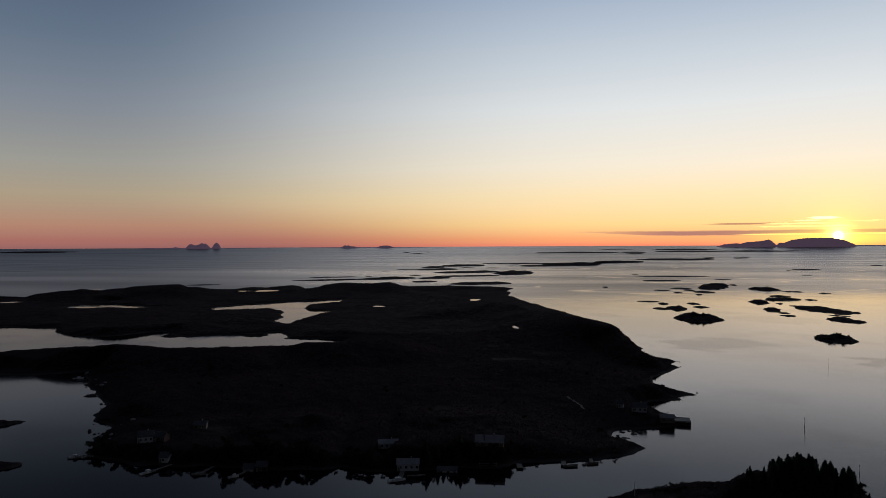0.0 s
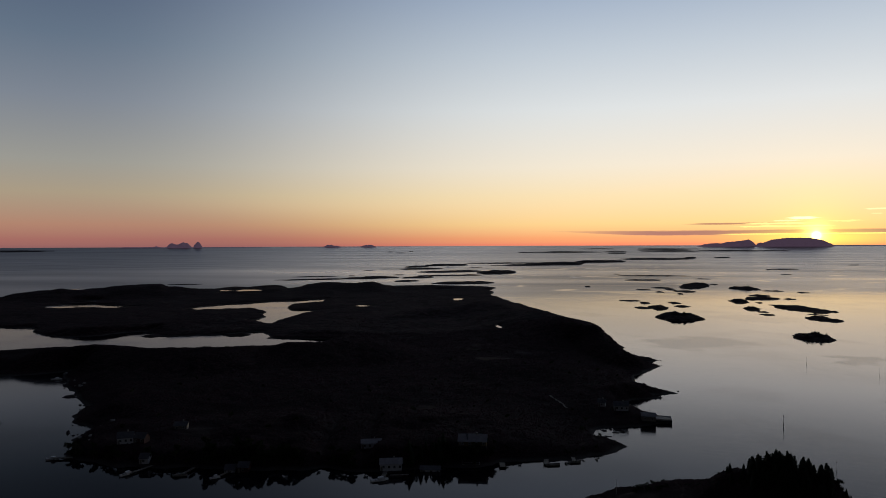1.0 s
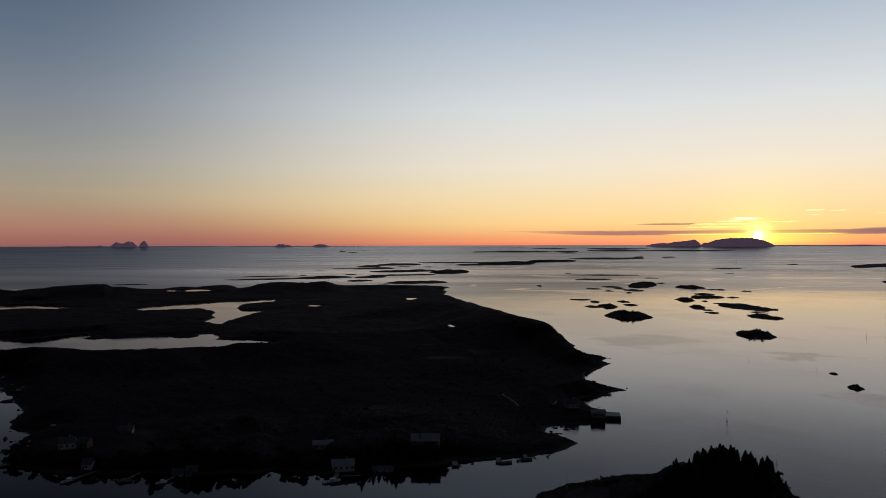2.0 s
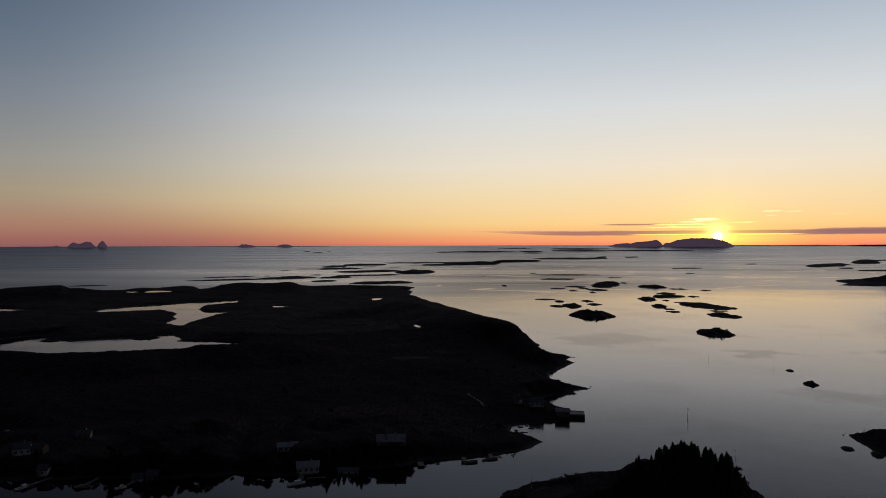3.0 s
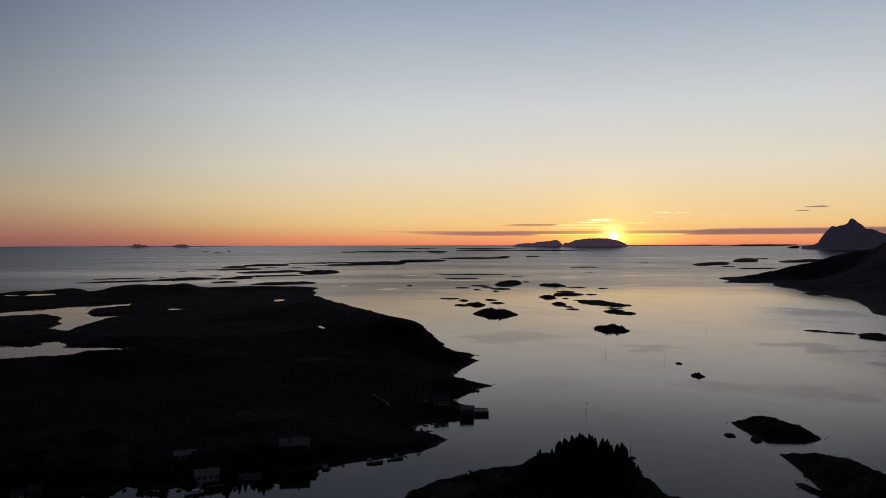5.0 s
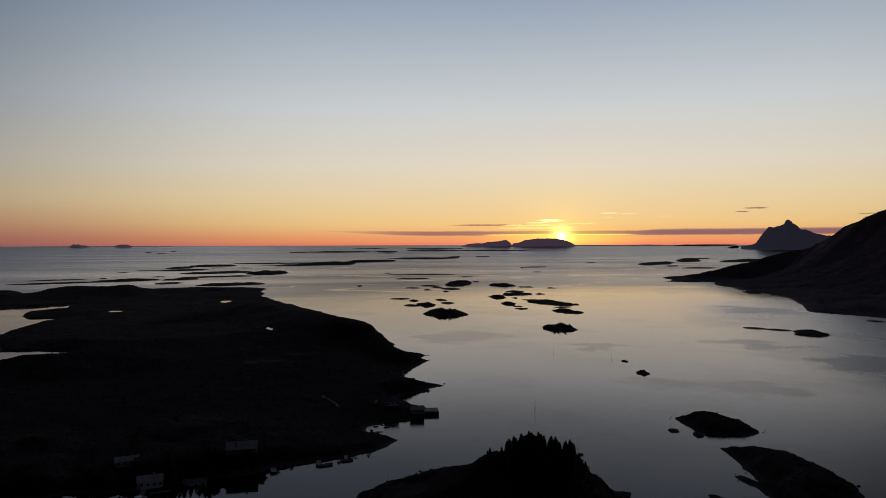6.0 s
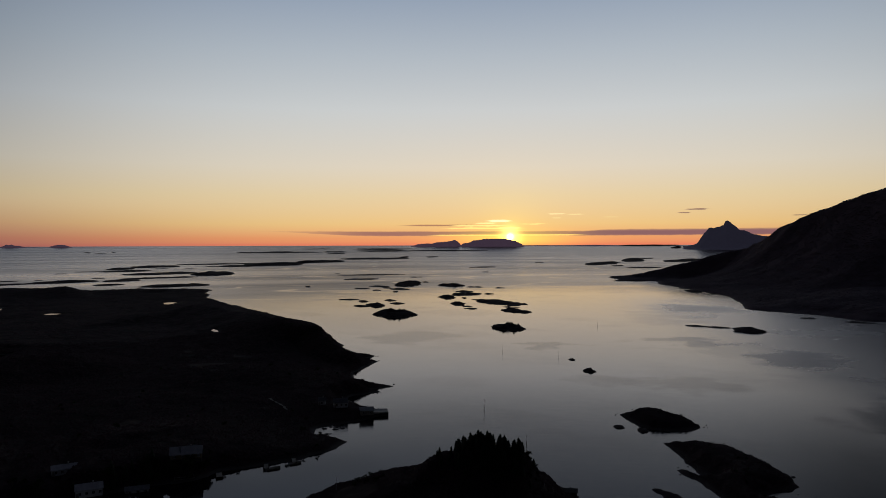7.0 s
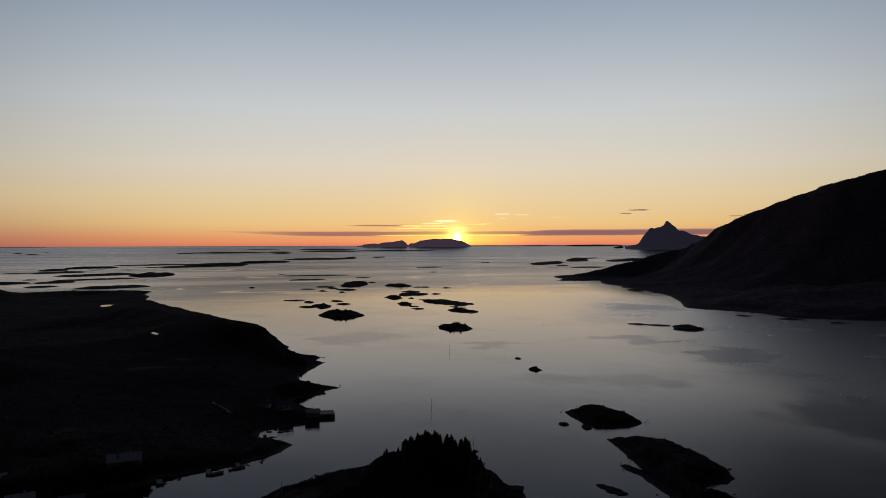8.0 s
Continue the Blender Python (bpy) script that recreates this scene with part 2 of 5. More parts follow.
def mirror_water(m, n, shader, body, ior, tint, rough, bump, share=1.0):
    """Dark water under a clear surface: the slanter the view, the more it mirrors."""
    n.tree.nodes.remove(shader)
    deep, gloss, fresnel, both = (n.node("ShaderNode" + k) for k in ("BsdfDiffuse", "BsdfGlossy", "Fresnel", "MixShader"))
    deep.inputs["Color"].default_value, gloss.inputs["Color"].default_value = (*body, 1), (*tint, 1)
    fresnel.inputs["IOR"].default_value = ior
    n.put(gloss.inputs["Roughness"], n.math("MAXIMUM", rough, 0.015))
    for k in (gloss, fresnel):
        n.put(k.inputs["Normal"], bump.outputs[0])
    n.put(both.inputs[0], Val(n, fresnel.outputs[0]) * share)
    for i, k in ((1, deep), (2, gloss)):
        n.put(both.inputs[i], k.outputs[0])
    n.put(next(k for k in n.tree.nodes if k.bl_idname == "ShaderNodeOutputMaterial").inputs[0], both.outputs[0])
    return m


def still_water_material():
    m, n, shader, place = material("still_water")
    rough = n.step(n.noise(place, 0.02), 0.4, 0.7, 0.05, 0.18)
    bump = n.node("ShaderNodeBump")
    bump.inputs["Strength"].default_value, bump.inputs["Distance"].default_value = 0.06, 0.04
    n.put(bump.inputs["Height"], n.noise(n.stretch(place, (0.3, 0.9, 1.0)), 1.0))
    return mirror_water(m, n, shader, (0.006, 0.007, 0.009), 1.2, (0.95, 0.88, 0.93), rough, bump, 0.8)


SEA = water_material()
STILL = still_water_material()
HEATH = heath_material("heath", (0.020, 0.0120, 0.0150), (0.030, 0.0172, 0.0220), (0.07, 0.065, 0.065), 0.02)
SKERRY_ROCK = heath_material("skerry_rock", (0.030, 0.0200, 0.0240), (0.042, 0.0270, 0.0320), (0.07, 0.058, 0.060), 0.1)
MOUNTAIN = heath_material("mountain", (0.090, 0.067, 0.083), (0.110, 0.080, 0.098), (0.14, 0.115, 0.125), 0.05)
HAZE_ROCK = plain("far_rock_haze_glow", (0.20, 0.18, 0.20), 0.95, 0, 0.03, 0.25)
haze_shader = HAZE_ROCK.node_tree.nodes["Principled BSDF"]
haze_shader.inputs["Emission Color"].default_value, haze_shader.inputs["Emission Strength"].default_value = (0.44, 0.28, 0.45, 1), 0.105   # violet emission imitates haze over the islands on the horizon
# the peak's haze is likewise a weak bluish emission in its rock
HAZE_PEAK = plain("far_peak_haze_glow", (0.07, 0.07, 0.09), 0.95, 0, 0.03, 0.25)
haze_shader = HAZE_PEAK.node_tree.nodes["Principled BSDF"]
haze_shader.inputs["Emission Color"].default_value, haze_shader.inputs["Emission Strength"].default_value = (0.28, 0.27, 0.46, 1), 0.048
BARK = plain("bark", (0.07, 0.05, 0.035), 0.9, 0, 12)
NEEDLES = plain("spruce_needles", (0.018, 0.026, 0.014), 0.8, 0, 5, 0.5)
LEAVES = plain("birch_leaves", (0.028, 0.034, 0.014), 0.7, 0, 5, 0.5)
for foliage in (NEEDLES, LEAVES):
    foliage.node_tree.nodes["Principled BSDF"].inputs["Specular IOR Level"].default_value = 0.1
WHITE = plain("white_paint", (0.55, 0.55, 0.56), 0.55, 0, 6, 0.08)
RED = plain("red_paint", (0.07, 0.024, 0.021), 0.65, 0, 6, 0.2)
OCHRE = plain("ochre_paint", (0.17, 0.125, 0.075), 0.65, 0, 6, 0.2)
BLUE = plain("blue_paint", (0.10, 0.13, 0.28), 0.5, 0, 6, 0.15)
SLATE = plain("slate_roof", (0.09, 0.09, 0.10), 0.5, 0, 5, 0.25)
METAL_ROOF = plain("metal_roof", (0.34, 0.33, 0.35), 0.6, 0.2, 3, 0.15)
PLANK = plain("weathered_planks", (0.22, 0.20, 0.17), 0.8, 0, 10, 0.3)
CONCRETE = plain("concrete", (0.30, 0.29, 0.27), 0.85, 0, 6, 0.2)
GRAVEL = plain("gravel", (0.13, 0.12, 0.11), 0.9, 0, 10, 0.3)
STEEL = plain("galvanised_steel", (0.35, 0.36, 0.37), 0.4, 0.8, 8, 0.15)
TAR = plain("tarred_boards", (0.035, 0.032, 0.03), 0.85, 0, 8, 0.3)
GLASS = plain("dark_window_glass", (0.02, 0.022, 0.025), 0.06, 0, 2, 0.1)
HULL = plain("white_hull", (0.7, 0.7, 0.7), 0.25, 0, 4, 0.06)


# ---- land ----
def scatter(ix, iy, seed):
    h = (ix.astype(np.int64) * 374761393 + iy.astype(np.int64) * 668265263 + seed * 1442695041) & 0x7FFFFFFF
    h = ((h ^ (h >> 13)) * 1274126177) & 0x7FFFFFFF
    return ((h ^ (h >> 16)) & 0xFFFF) / 32767.5 - 1.0


def bumps(x, y, size, seed):
    """Smooth value noise from -1 to 1, with lumps of that size in metres."""
    u, v = x / size, y / size
    iu, iv = np.floor(u), np.floor(v)
    fu, fv = u - iu, v - iv
    fu, fv = fu * fu * (3 - 2 * fu), fv * fv * (3 - 2 * fv)
    a, b = scatter(iu, iv, seed), scatter(iu + 1, iv, seed)
    c, d = scatter(iu, iv + 1, seed), scatter(iu + 1, iv + 1, seed)
    return (a * (1 - fu) + b * fu) * (1 - fv) + (c * (1 - fu) + d * fu) * fv


def fractal(x, y, size, octaves, seed):
    return sum(bumps(x, y, size / 2 ** k, seed + k) / 2 ** k for k in range(octaves))


def within(x, y, outline):
    """Metres inside a closed outline; minus outside it."""
    best = np.full(x.shape, 1e18)
    odd = np.zeros(x.shape, bool)
    for (x0, y0), (x1, y1) in zip(outline, outline[1:] + outline[:1]):
        dx, dy = x1 - x0, y1 - y0
        t = np.clip(((x - x0) * dx + (y - y0) * dy) / (dx * dx + dy * dy + 1e-9), 0, 1)
        best = np.minimum(best, (x - x0 - t * dx) ** 2 + (y - y0 - t * dy) ** 2)
        if dy:
            odd ^= ((y0 > y) != (y1 > y)) & (x < x0 + (y - y0) / dy * dx)
    return np.where(odd, 1, -1) * np.sqrt(best)


def ridge(x, y, line, width, power=1.4):
    """Height of the ground round a ridge, given by points of its crest."""
    best = np.full(x.shape, -1e9)
    for (x0, y0, h0), (x1, y1, h1) in zip(line, line[1:]):
        dx, dy = x1 - x0, y1 - y0
        t = np.clip(((x - x0) * dx + (y - y0) * dy) / (dx * dx + dy * dy + 1e-9), 0, 1)
        d = np.hypot(x - x0 - t * dx, y - y0 - t * dy)
        best = np.maximum(best, (h0 + (h1 - h0) * t) * np.exp(-(d / width) ** power))
    return best


def hillside(x, y, line, spread, foot, power):
    """Height of concave slopes below a crest; a higher crest has a broader foot."""
    best = np.zeros(x.shape)
    for (x0, y0, h0), (x1, y1, h1) in zip(line, line[1:]):
        dx, dy = x1 - x0, y1 - y0
        t = np.clip(((x - x0) * dx + (y - y0) * dy) / (dx * dx + dy * dy + 1e-9), 0, 1)
        d = np.hypot(x - x0 - t * dx, y - y0 - t * dy)
        h = h0 + (h1 - h0) * t
        best = np.maximum(best, h * np.clip(1 - (np.sqrt(d * d + 400) - 20) / (spread * h + foot), 0, 1) ** power)
    return best


def ease(v, a, b):
    t = np.clip((v - a) / (b - a), 0, 1)
    return t * t * (3 - 2 * t)


def sheet(name, xs, ys, height, mat, floor=-1.2):
    """A height field over a grid, cut off under the water."""
    x, y = np.meshgrid(np.asarray(xs, float), np.asarray(ys, float))
    z = height(x, y)
    rows, cols = x.shape
    keep = (np.maximum.reduce([z[:-1, :-1], z[1:, :-1], z[:-1, 1:], z[1:, 1:]]) > floor)
    r, c = np.nonzero(keep)
    quads = np.stack([r * cols + c, r * cols + c + 1, (r + 1) * cols + c + 1, (r + 1) * cols + c], 1)
    used, flat_ids = np.unique(quads, return_inverse=True)
    me = bpy.data.meshes.new(name)
    me.vertices.add(len(used))
    me.vertices.foreach_set("co", np.stack([x.ravel(), y.ravel(), z.ravel()], 1)[used].ravel())
    me.loops.add(quads.size)
    me.loops.foreach_set("vertex_index", flat_ids.reshape(-1).astype(np.int32))
    me.polygons.add(len(quads))
    me.polygons.foreach_set("loop_start", np.arange(0, quads.size, 4, dtype=np.int32))
    me.polygons.foreach_set("use_smooth", np.ones(len(quads), bool))
    me.materials.append(mat)
    me.update(calc_edges=True)
    return new(name, me)


SEA_FLAT, SEA_EDGE = 3200.0, 4900.0
DIP_FLAT, DIP_EDGE = math.degrees(math.atan(EYE / SEA_FLAT)), 0.123


def sea_level(r):
    """Level to 3.2 km; past it the sheet lifts gently, so that its rim lies on the true horizon."""
    r = np.asarray(r, float)
    dip = DIP_FLAT + (DIP_EDGE - DIP_FLAT) * (r - SEA_FLAT) / (SEA_EDGE - SEA_FLAT)
    return np.where(r < SEA_FLAT, 0.0, EYE - r * np.tan(np.radians(dip)))


def build_sea():
    radii = [0.0] + [60 * 1.12 ** k for k in range(36) if 60 * 1.12 ** k < 3150] + list(np.linspace(SEA_FLAT, SEA_EDGE, 40))
    n = 240
    verts, faces = [(0, 0, 0)], []
    for r in radii[1:]:
        z = float(sea_level(r))
        verts += [(r * math.sin(2 * math.pi * k / n), r * math.cos(2 * math.pi * k / n), z) for k in range(n)]
    for k in range(n):
        faces.append((0, 1 + (k + 1) % n, 1 + k))
    for i in range(len(radii) - 2):
        a, b = 1 + i * n, 1 + (i + 1) * n
        faces += [(a + k, a + (k + 1) % n, b + (k + 1) % n, b + k) for k in range(n)]
    me = bpy.data.meshes.new("water")
    me.from_pydata(verts, [], faces)
    me.polygons.foreach_set("use_smooth", np.ones(len(faces), bool))
    me.materials.append(SEA)
    tagged(new("water", me), "calm grey-blue sea with faint wind lanes at sunset", "sea", kind="structure")


build_sea()

# plan: the camera hangs over the origin, y runs out to sea
COAST_NORTH = [(-1231, 1466), (-871, 1381), (-819, 1377), (-840, 1525), (-749, 1594), (-678, 1740), (-493, 1595), (-418, 1652), (-312, 1623), (-256, 1730), (-118, 1743), (-73, 1669), (22, 1707), (89, 1679), (159, 1608), (136, 1511), (145, 1457), (125, 1393), (154, 1156), (170, 1056)]
COAST_EAST = [(179, 888), (202, 822), (189, 709), (183, 623), (197, 595), (182, 584), (193, 571), (173, 551), (157, 527), (141, 486), (159, 476), (168, 467), (152, 459), (153, 450), (133, 446), (126, 438), (128, 419), (138, 401), (130, 386), (111, 379)]
COAST_SOUTH = [(94, 376), (89, 364), (94, 359), (99, 344), (84, 333), (69, 326), (56, 323), (40, 323), (24, 315), (9, 314), (-6, 311), (-24, 311), (-37, 314), (-47, 317), (-62, 313), (-80, 315), (-93, 316), (-106, 318), (-125, 319), (-138, 320)]
COAST_WEST = [(-154, 327), (-169, 332), (-174, 345), (-175, 355), (-185, 365), (-183, 379), (-180, 383), (-200, 401), (-205, 413), (-212, 439), (-219, 455), (-233, 474), (-247, 495), (-265, 522), (-283, 553), (-282, 568), (-304, 551), (-322, 544), (-347, 550), (-505, 601)]
INLET = [(-730, 836), (-552, 875), (-489, 872), (-452, 825), (-431, 797), (-403, 784), (-358, 788), (-359, 800), (-329, 826), (-286, 774), (-247, 787), (-221, 796), (-187, 815), (-165, 770), (-177, 761), (-136, 755), (-101, 749), (-107, 719), (-124, 715), (-158, 689), (-261, 670), (-363, 659), (-557, 638)]
BAY = [(-376, 1122), (-350, 1195), (-283, 1238), (-182, 1309), (-181, 1220), (-227, 1177), (-226, 1124), (-205, 1084), (-159, 1073), (-189, 982), (-194, 885), (-209, 911), (-236, 926), (-222, 968), (-242, 1059), (-274, 1117), (-324, 1090), (-343, 1082)]
LAKE_LONG = [(-630, 1166), (-618, 1210), (-573, 1219), (-475, 1158), (-499, 1128), (-539, 1146), (-597, 1134)]
LAKE_SMALL = [(52, 1337), (73, 1336), (63, 1243), (57, 1268)]
TARNS = [(-709, 1392, 16, 14), (-611, 1275, 11, 12), (43, 1536, 12, 16), (-829, 1308, 27, 30), (107, 1024, 9, 8), (-810, 1639, 5, 14)]
SPINE_FAR = [(-18, 1560, 9), (45, 1559, 7), (143, 1533, 6)]
SPINE_MID = [(-472, 695, 19), (-415, 753, 14), (-375, 796, 10), (-315, 843, 7), (-262, 892, 7), (-214, 905, 7)]
SPINE_FRONT = [(-421, 559, 15), (-374, 592, 12), (-333, 604, 13), (-277, 588, 18), (-226, 567, 17), (-178, 573, 18), (-143, 603, 13), (-118, 598, 18), (-88, 593, 17), (-52, 618, 16)]
SPINE_EAST = [(-105, 793, 7), (-61, 898, 6), (12, 950, 12.5), (85, 996, 20.5), (116, 872, 19), (130, 789, 23), (142, 721, 22)]
SPINE_CLIFF = [(128, 779, 21.5), (139, 721, 22), (142, 690, 22), (148, 673, 22.5), (156, 652, 24), (156, 625, 18), (158, 593, 12.5), (162, 566, 10.5)]
SPINE_SOUTH = [(-171, 438, 11), (-130, 483, 9), (-78, 524, 7), (-15, 540, 6), (50, 538, 11), (97, 511, 9), (115, 456, 9)]
SKERRIES_NEAR_SOUND = [
    (408, 728, 18, 32, 6.5, 0.3),
    (339, 945, 27, 50, 8.0, 0.12),
    (520, 907, 21, 30, 4.0, 0.45),
    (572, 1052, 39, 62, 5.0, 0.65),
    (545, 969, 15, 7, 1.3),
    (562, 1119, 9, 7, 1.4)]
SKERRIES_MID_SOUND = [
    (477, 970, 12, 11, 2.0),
    (497, 1060, 11, 43, 2.5),
    (490, 1010, 8, 12, 1.5),
    (541, 1201, 17, 45, 4.5),
    (606, 1254, 28, 32, 4.0, -0.3),
    (636, 1325, 18, 23, 2.5),
    (701, 1528, 30, 60, 6.5),
    (630, 1634, 31, 110, 7.0, -0.3),
    (542, 1458, 21, 41, 1.5),
    (418, 1174, 10, 20, 2.0),
    (408, 1111, 12, 19, 2.0),
    (339, 1086, 12, 18, 2.0)]
SKERRIES_MID_WEST = [
    (362, 1087, 14, 40, 3.9),
    (369, 1177, 7, 21, 2.0),
    (357, 1226, 21, 9, 2.0),
    (471, 1515, 16, 19, 2.0),
    (535, 1578, 25, 29, 2.0),
    (530, 1511, 11, 19, 2.0),
    (482, 1442, 10, 9, 1.8),
    (505, 1384, 6, 16, 1.8),
    (701, 1697, 9, 21, 2.0),
    (377, 1632, 6, 20, 2.0),
    (722, 1451, 23, 11, 2.0),
    (649, 1240, 10, 8, 1.8),
    (760, 1398, 12, 9, 2.0),
    (560, 1168, 5, 8, 1.8)]
SKERRIES_OUTER = [
    (593, 1917, 52, 31, 2.5),
    (705, 2166, 107, 30, 2.5),
    (784, 1964, 21, 22, 1.6),
    (1380, 2668, 52, 63, 2.5),
    (1297, 2632, 9, 46, 1.8),
    (631, 2302, 12, 13, 1.7),
    (1199, 3623, 191, 70, 5.0),
    (1395, 3677, 25, 41, 4.0),
    (1539, 3626, 40, 41, 3.0),
    (1141, 2203, 14, 13, 1.7)]
ISLANDS_WEST = [
    (-323, 2044, 118, 38, 3.0, -0.4),
    (-164, 2117, 81, 63, 4.9, -0.4),
    (-346, 2229, 69, 35, 2.5, -0.3),
    (-240, 2272, 9, 18, 1.5, -0.01),
    (-55, 1929, 34, 38, 3.2, -0.3),
    (-30, 2135, 50, 58, 4.4, -0.3),
    (103, 1814, 84, 60, 5.4, -0.45),
    (73, 2265, 108, 48, 3.5, -0.5)]
ISLANDS_WEST_FAR = [
    (257, 2482, 69, 149, 9.9, -0.3),
    (97, 2591, 123, 89, 5.6, -0.45),
    (-18, 2891, 89, 89, 5.1, -0.3),
    (-43, 3145, 48, 100, 5.9, -0.3),
    (103, 3315, 104, 71, 6.6, -0.2),
    (-147, 2894, 49, 36, 2.1, -0.2),
    (107, 3113, 28, 35, 1.8, -0.01),
    (218, 3051, 27, 33, 1.8, -0.01),
    (-225, 2732, 18, 23, 1.5, -0.01),
    (-92, 2326, 19, 28, 1.9, -0.2)]
ISLANDS_OUTER = [
    (867, 3481, 119, 86, 9.0, -0.3),
    (609, 3325, 151, 117, 11.3, -0.35),
    (378, 3445, 195, 41, 4.0, -0.2),
    (448, 3261, 91, 69, 6.4, -0.3),
    (327, 3261, 31, 22, 2.0, -0.01)]
ISLANDS_HORIZON = [
    (615, 4311, 51, 46, 2.5),
    (865, 4290, 221, 61, 3.0),
    (1135, 4235, 76, 46, 3.5),
    (1121, 4119, 60, 45, 2.2),
    (1469, 4200, 208, 58, 3.5),
    (1841, 4071, 250, 50, 3.0),
    (-227, 4416, 22, 23, 3.0),
    (-162, 4344, 29, 23, 3.0),
    (-96, 4459, 14, 23, 2.3),
    (-2358, 4008, 224, 62, 3.0),
    (1091, 4507, 106, 30, 2.5),
    (1493, 4358, 211, 59, 2.5),
    (-622, 1818, 45, 24, 1.5)]
ISLANDS_HORIZON_EAST = [
    (2042, 2731, 78.4, 160, 2.8, -0.4),
    (2326, 2865, 57.4, 173, 3.3, -0.3),
    (1921, 2307, 66.0, 88, 2.2, -0.3),
    (2507, 2700, 93.4, 157, 2.8, -0.5),
    (1974, 2538, 26.6, 61, 1.4),
    (2469, 2928, 30.1, 43, 1.4),
    (1814, 2936, 20.8, 36, 1.1),
    (3129, 3716, 200, 60, 5.0),
    (3161, 3474, 31, 74, 7.0)]
POOL_PLACES = [(89, 860, 2.6, 11.0), (-185, 545, 1.5, 5.0), (-100, 1159, 9.4, 8.0), (-394, 1503, 25.0, 15.0), (60, 1287, 7.3, 12.0), (-707, 1385, 11.0, 9.0), (-609, 1269, 13.0, 8.0), (-800, 1281, 15.0, 9.0)]
SUN_ISLAND_WEST = [(1753, 4501, 91.1), (1795, 4484, 96.8), (1826, 4472, 100.5), (1854, 4460, 103.5), (1888, 4446, 101.9), (1912, 4435, 109.4), (1946, 4421, 113.1), (1980, 4405, 115.3), (2007, 4393, 120.9), (2034, 4381, 125.7), (2047, 4375, 118.9), (2060, 4368, 105.6), (2077, 4361, 94.2)]
SUN_ISLAND_EAST = [(2067, 4365, 92.4), (2080, 4359, 101.8), (2093, 4353, 106.3), (2113, 4343, 105.1), (2130, 4335, 114.8), (2149, 4326, 123.7), (2175, 4313, 126.6), (2201, 4299, 131.0), (2230, 4285, 135.4), (2255, 4271, 133.7), (2293, 4251, 135.4), (2330, 4231, 134.8), (2355, 4217, 130.3), (2383, 4201, 124.2), (2407, 4188, 114.5), (2431, 4174, 102.6), (2458, 4158, 93.0)]
TOOTH_WEST = [(-1673, 4552, 86.9), (-1660, 4557, 99.7), (-1647, 4562, 112.4), (-1637, 4565, 115.0), (-1624, 4570, 109.4), (-1611, 4575, 106.4), (-1598, 4579, 107.8), (-1585, 4584, 116.6), (-1572, 4588, 121.7), (-1562, 4592, 116.5), (-1552, 4595, 117.9), (-1539, 4600, 104.6), (-1522, 4605, 87.8)]
TOOTH_EAST = [(-1519, 4606, 85.9), (-1508, 4609, 104.4), (-1498, 4613, 119.2), (-1488, 4616, 125.1), (-1478, 4619, 117.6), (-1468, 4622, 100.5), (-1461, 4625, 85.6)]
LOW_A = [(-710, 4798, 89.0), (-683, 4802, 95.0), (-672, 4803, 102.7), (-661, 4805, 98.8), (-645, 4807, 102.9), (-634, 4808, 96.3), (-607, 4812, 94.6), (-577, 4816, 88.3)]
LOW_B = [(-462, 4828, 89.3), (-431, 4831, 95.3), (-412, 4832, 99.9), (-377, 4835, 99.7), (-358, 4837, 93.4), (-335, 4838, 88.6)]
LOW_WEST = [(-1929, 4450, 87.9), (-1895, 4464, 91.2), (-1822, 4495, 90.4), (-1740, 4527, 91.4), (-1724, 4533, 97.1), (-1715, 4537, 91.9), (-1663, 4556, 89.8)]
LOW_MID = [(-1475, 4631, 84.5), (-1365, 4664, 87.9), (-1190, 4712, 88.1), (-1009, 4754, 85.9), (-862, 4783, 88.2), (-711, 4808, 88.9), (-327, 4849, 87.8), (-94, 4859, 85.9)]
LOW_EAST = [(2452, 4196, 84.5), (2482, 4178, 88.9), (2571, 4124, 89.5), (2700, 4041, 87.8), (2809, 3966, 90.4), (2862, 3928, 91.8), (2977, 3842, 88.0), (3086, 3755, 89.2), (3222, 3638, 89.6), (3308, 3560, 86.8)]
CREST_NORTH = [(-862, 1300, 13.4), (-832, 1319, 9.8), (-809, 1334, 7.5), (-797, 1341, 4.8), (-785, 1348, 8.6), (-757, 1364, 12.8), (-735, 1376, 15.8), (-713, 1387, 18.9), (-696, 1396, 16.0), (-645, 1420, 15.4), (-631, 1427, 18.3), (-611, 1435, 20.6), (-586, 1446, 21.7), (-548, 1461, 21.2), (-535, 1465, 15.6), (-515, 1473, 15.1), (-493, 1480, 11.0), (-448, 1494, 6.3), (-428, 1500, 9.4), (-407, 1506, 12.0), (-382, 1512, 9.7), (-330, 1525, 13.6), (-313, 1528, 10.8), (-300, 1531, 5.1), (-273, 1536, 9.0), (-259, 1538, 13.7), (-241, 1541, 15.9), (-192, 1548, 17.8), (-155, 1552, 17.4), (-118, 1556, 20.2), (-93, 1557, 13.1), (-74, 1558, 7.9)]
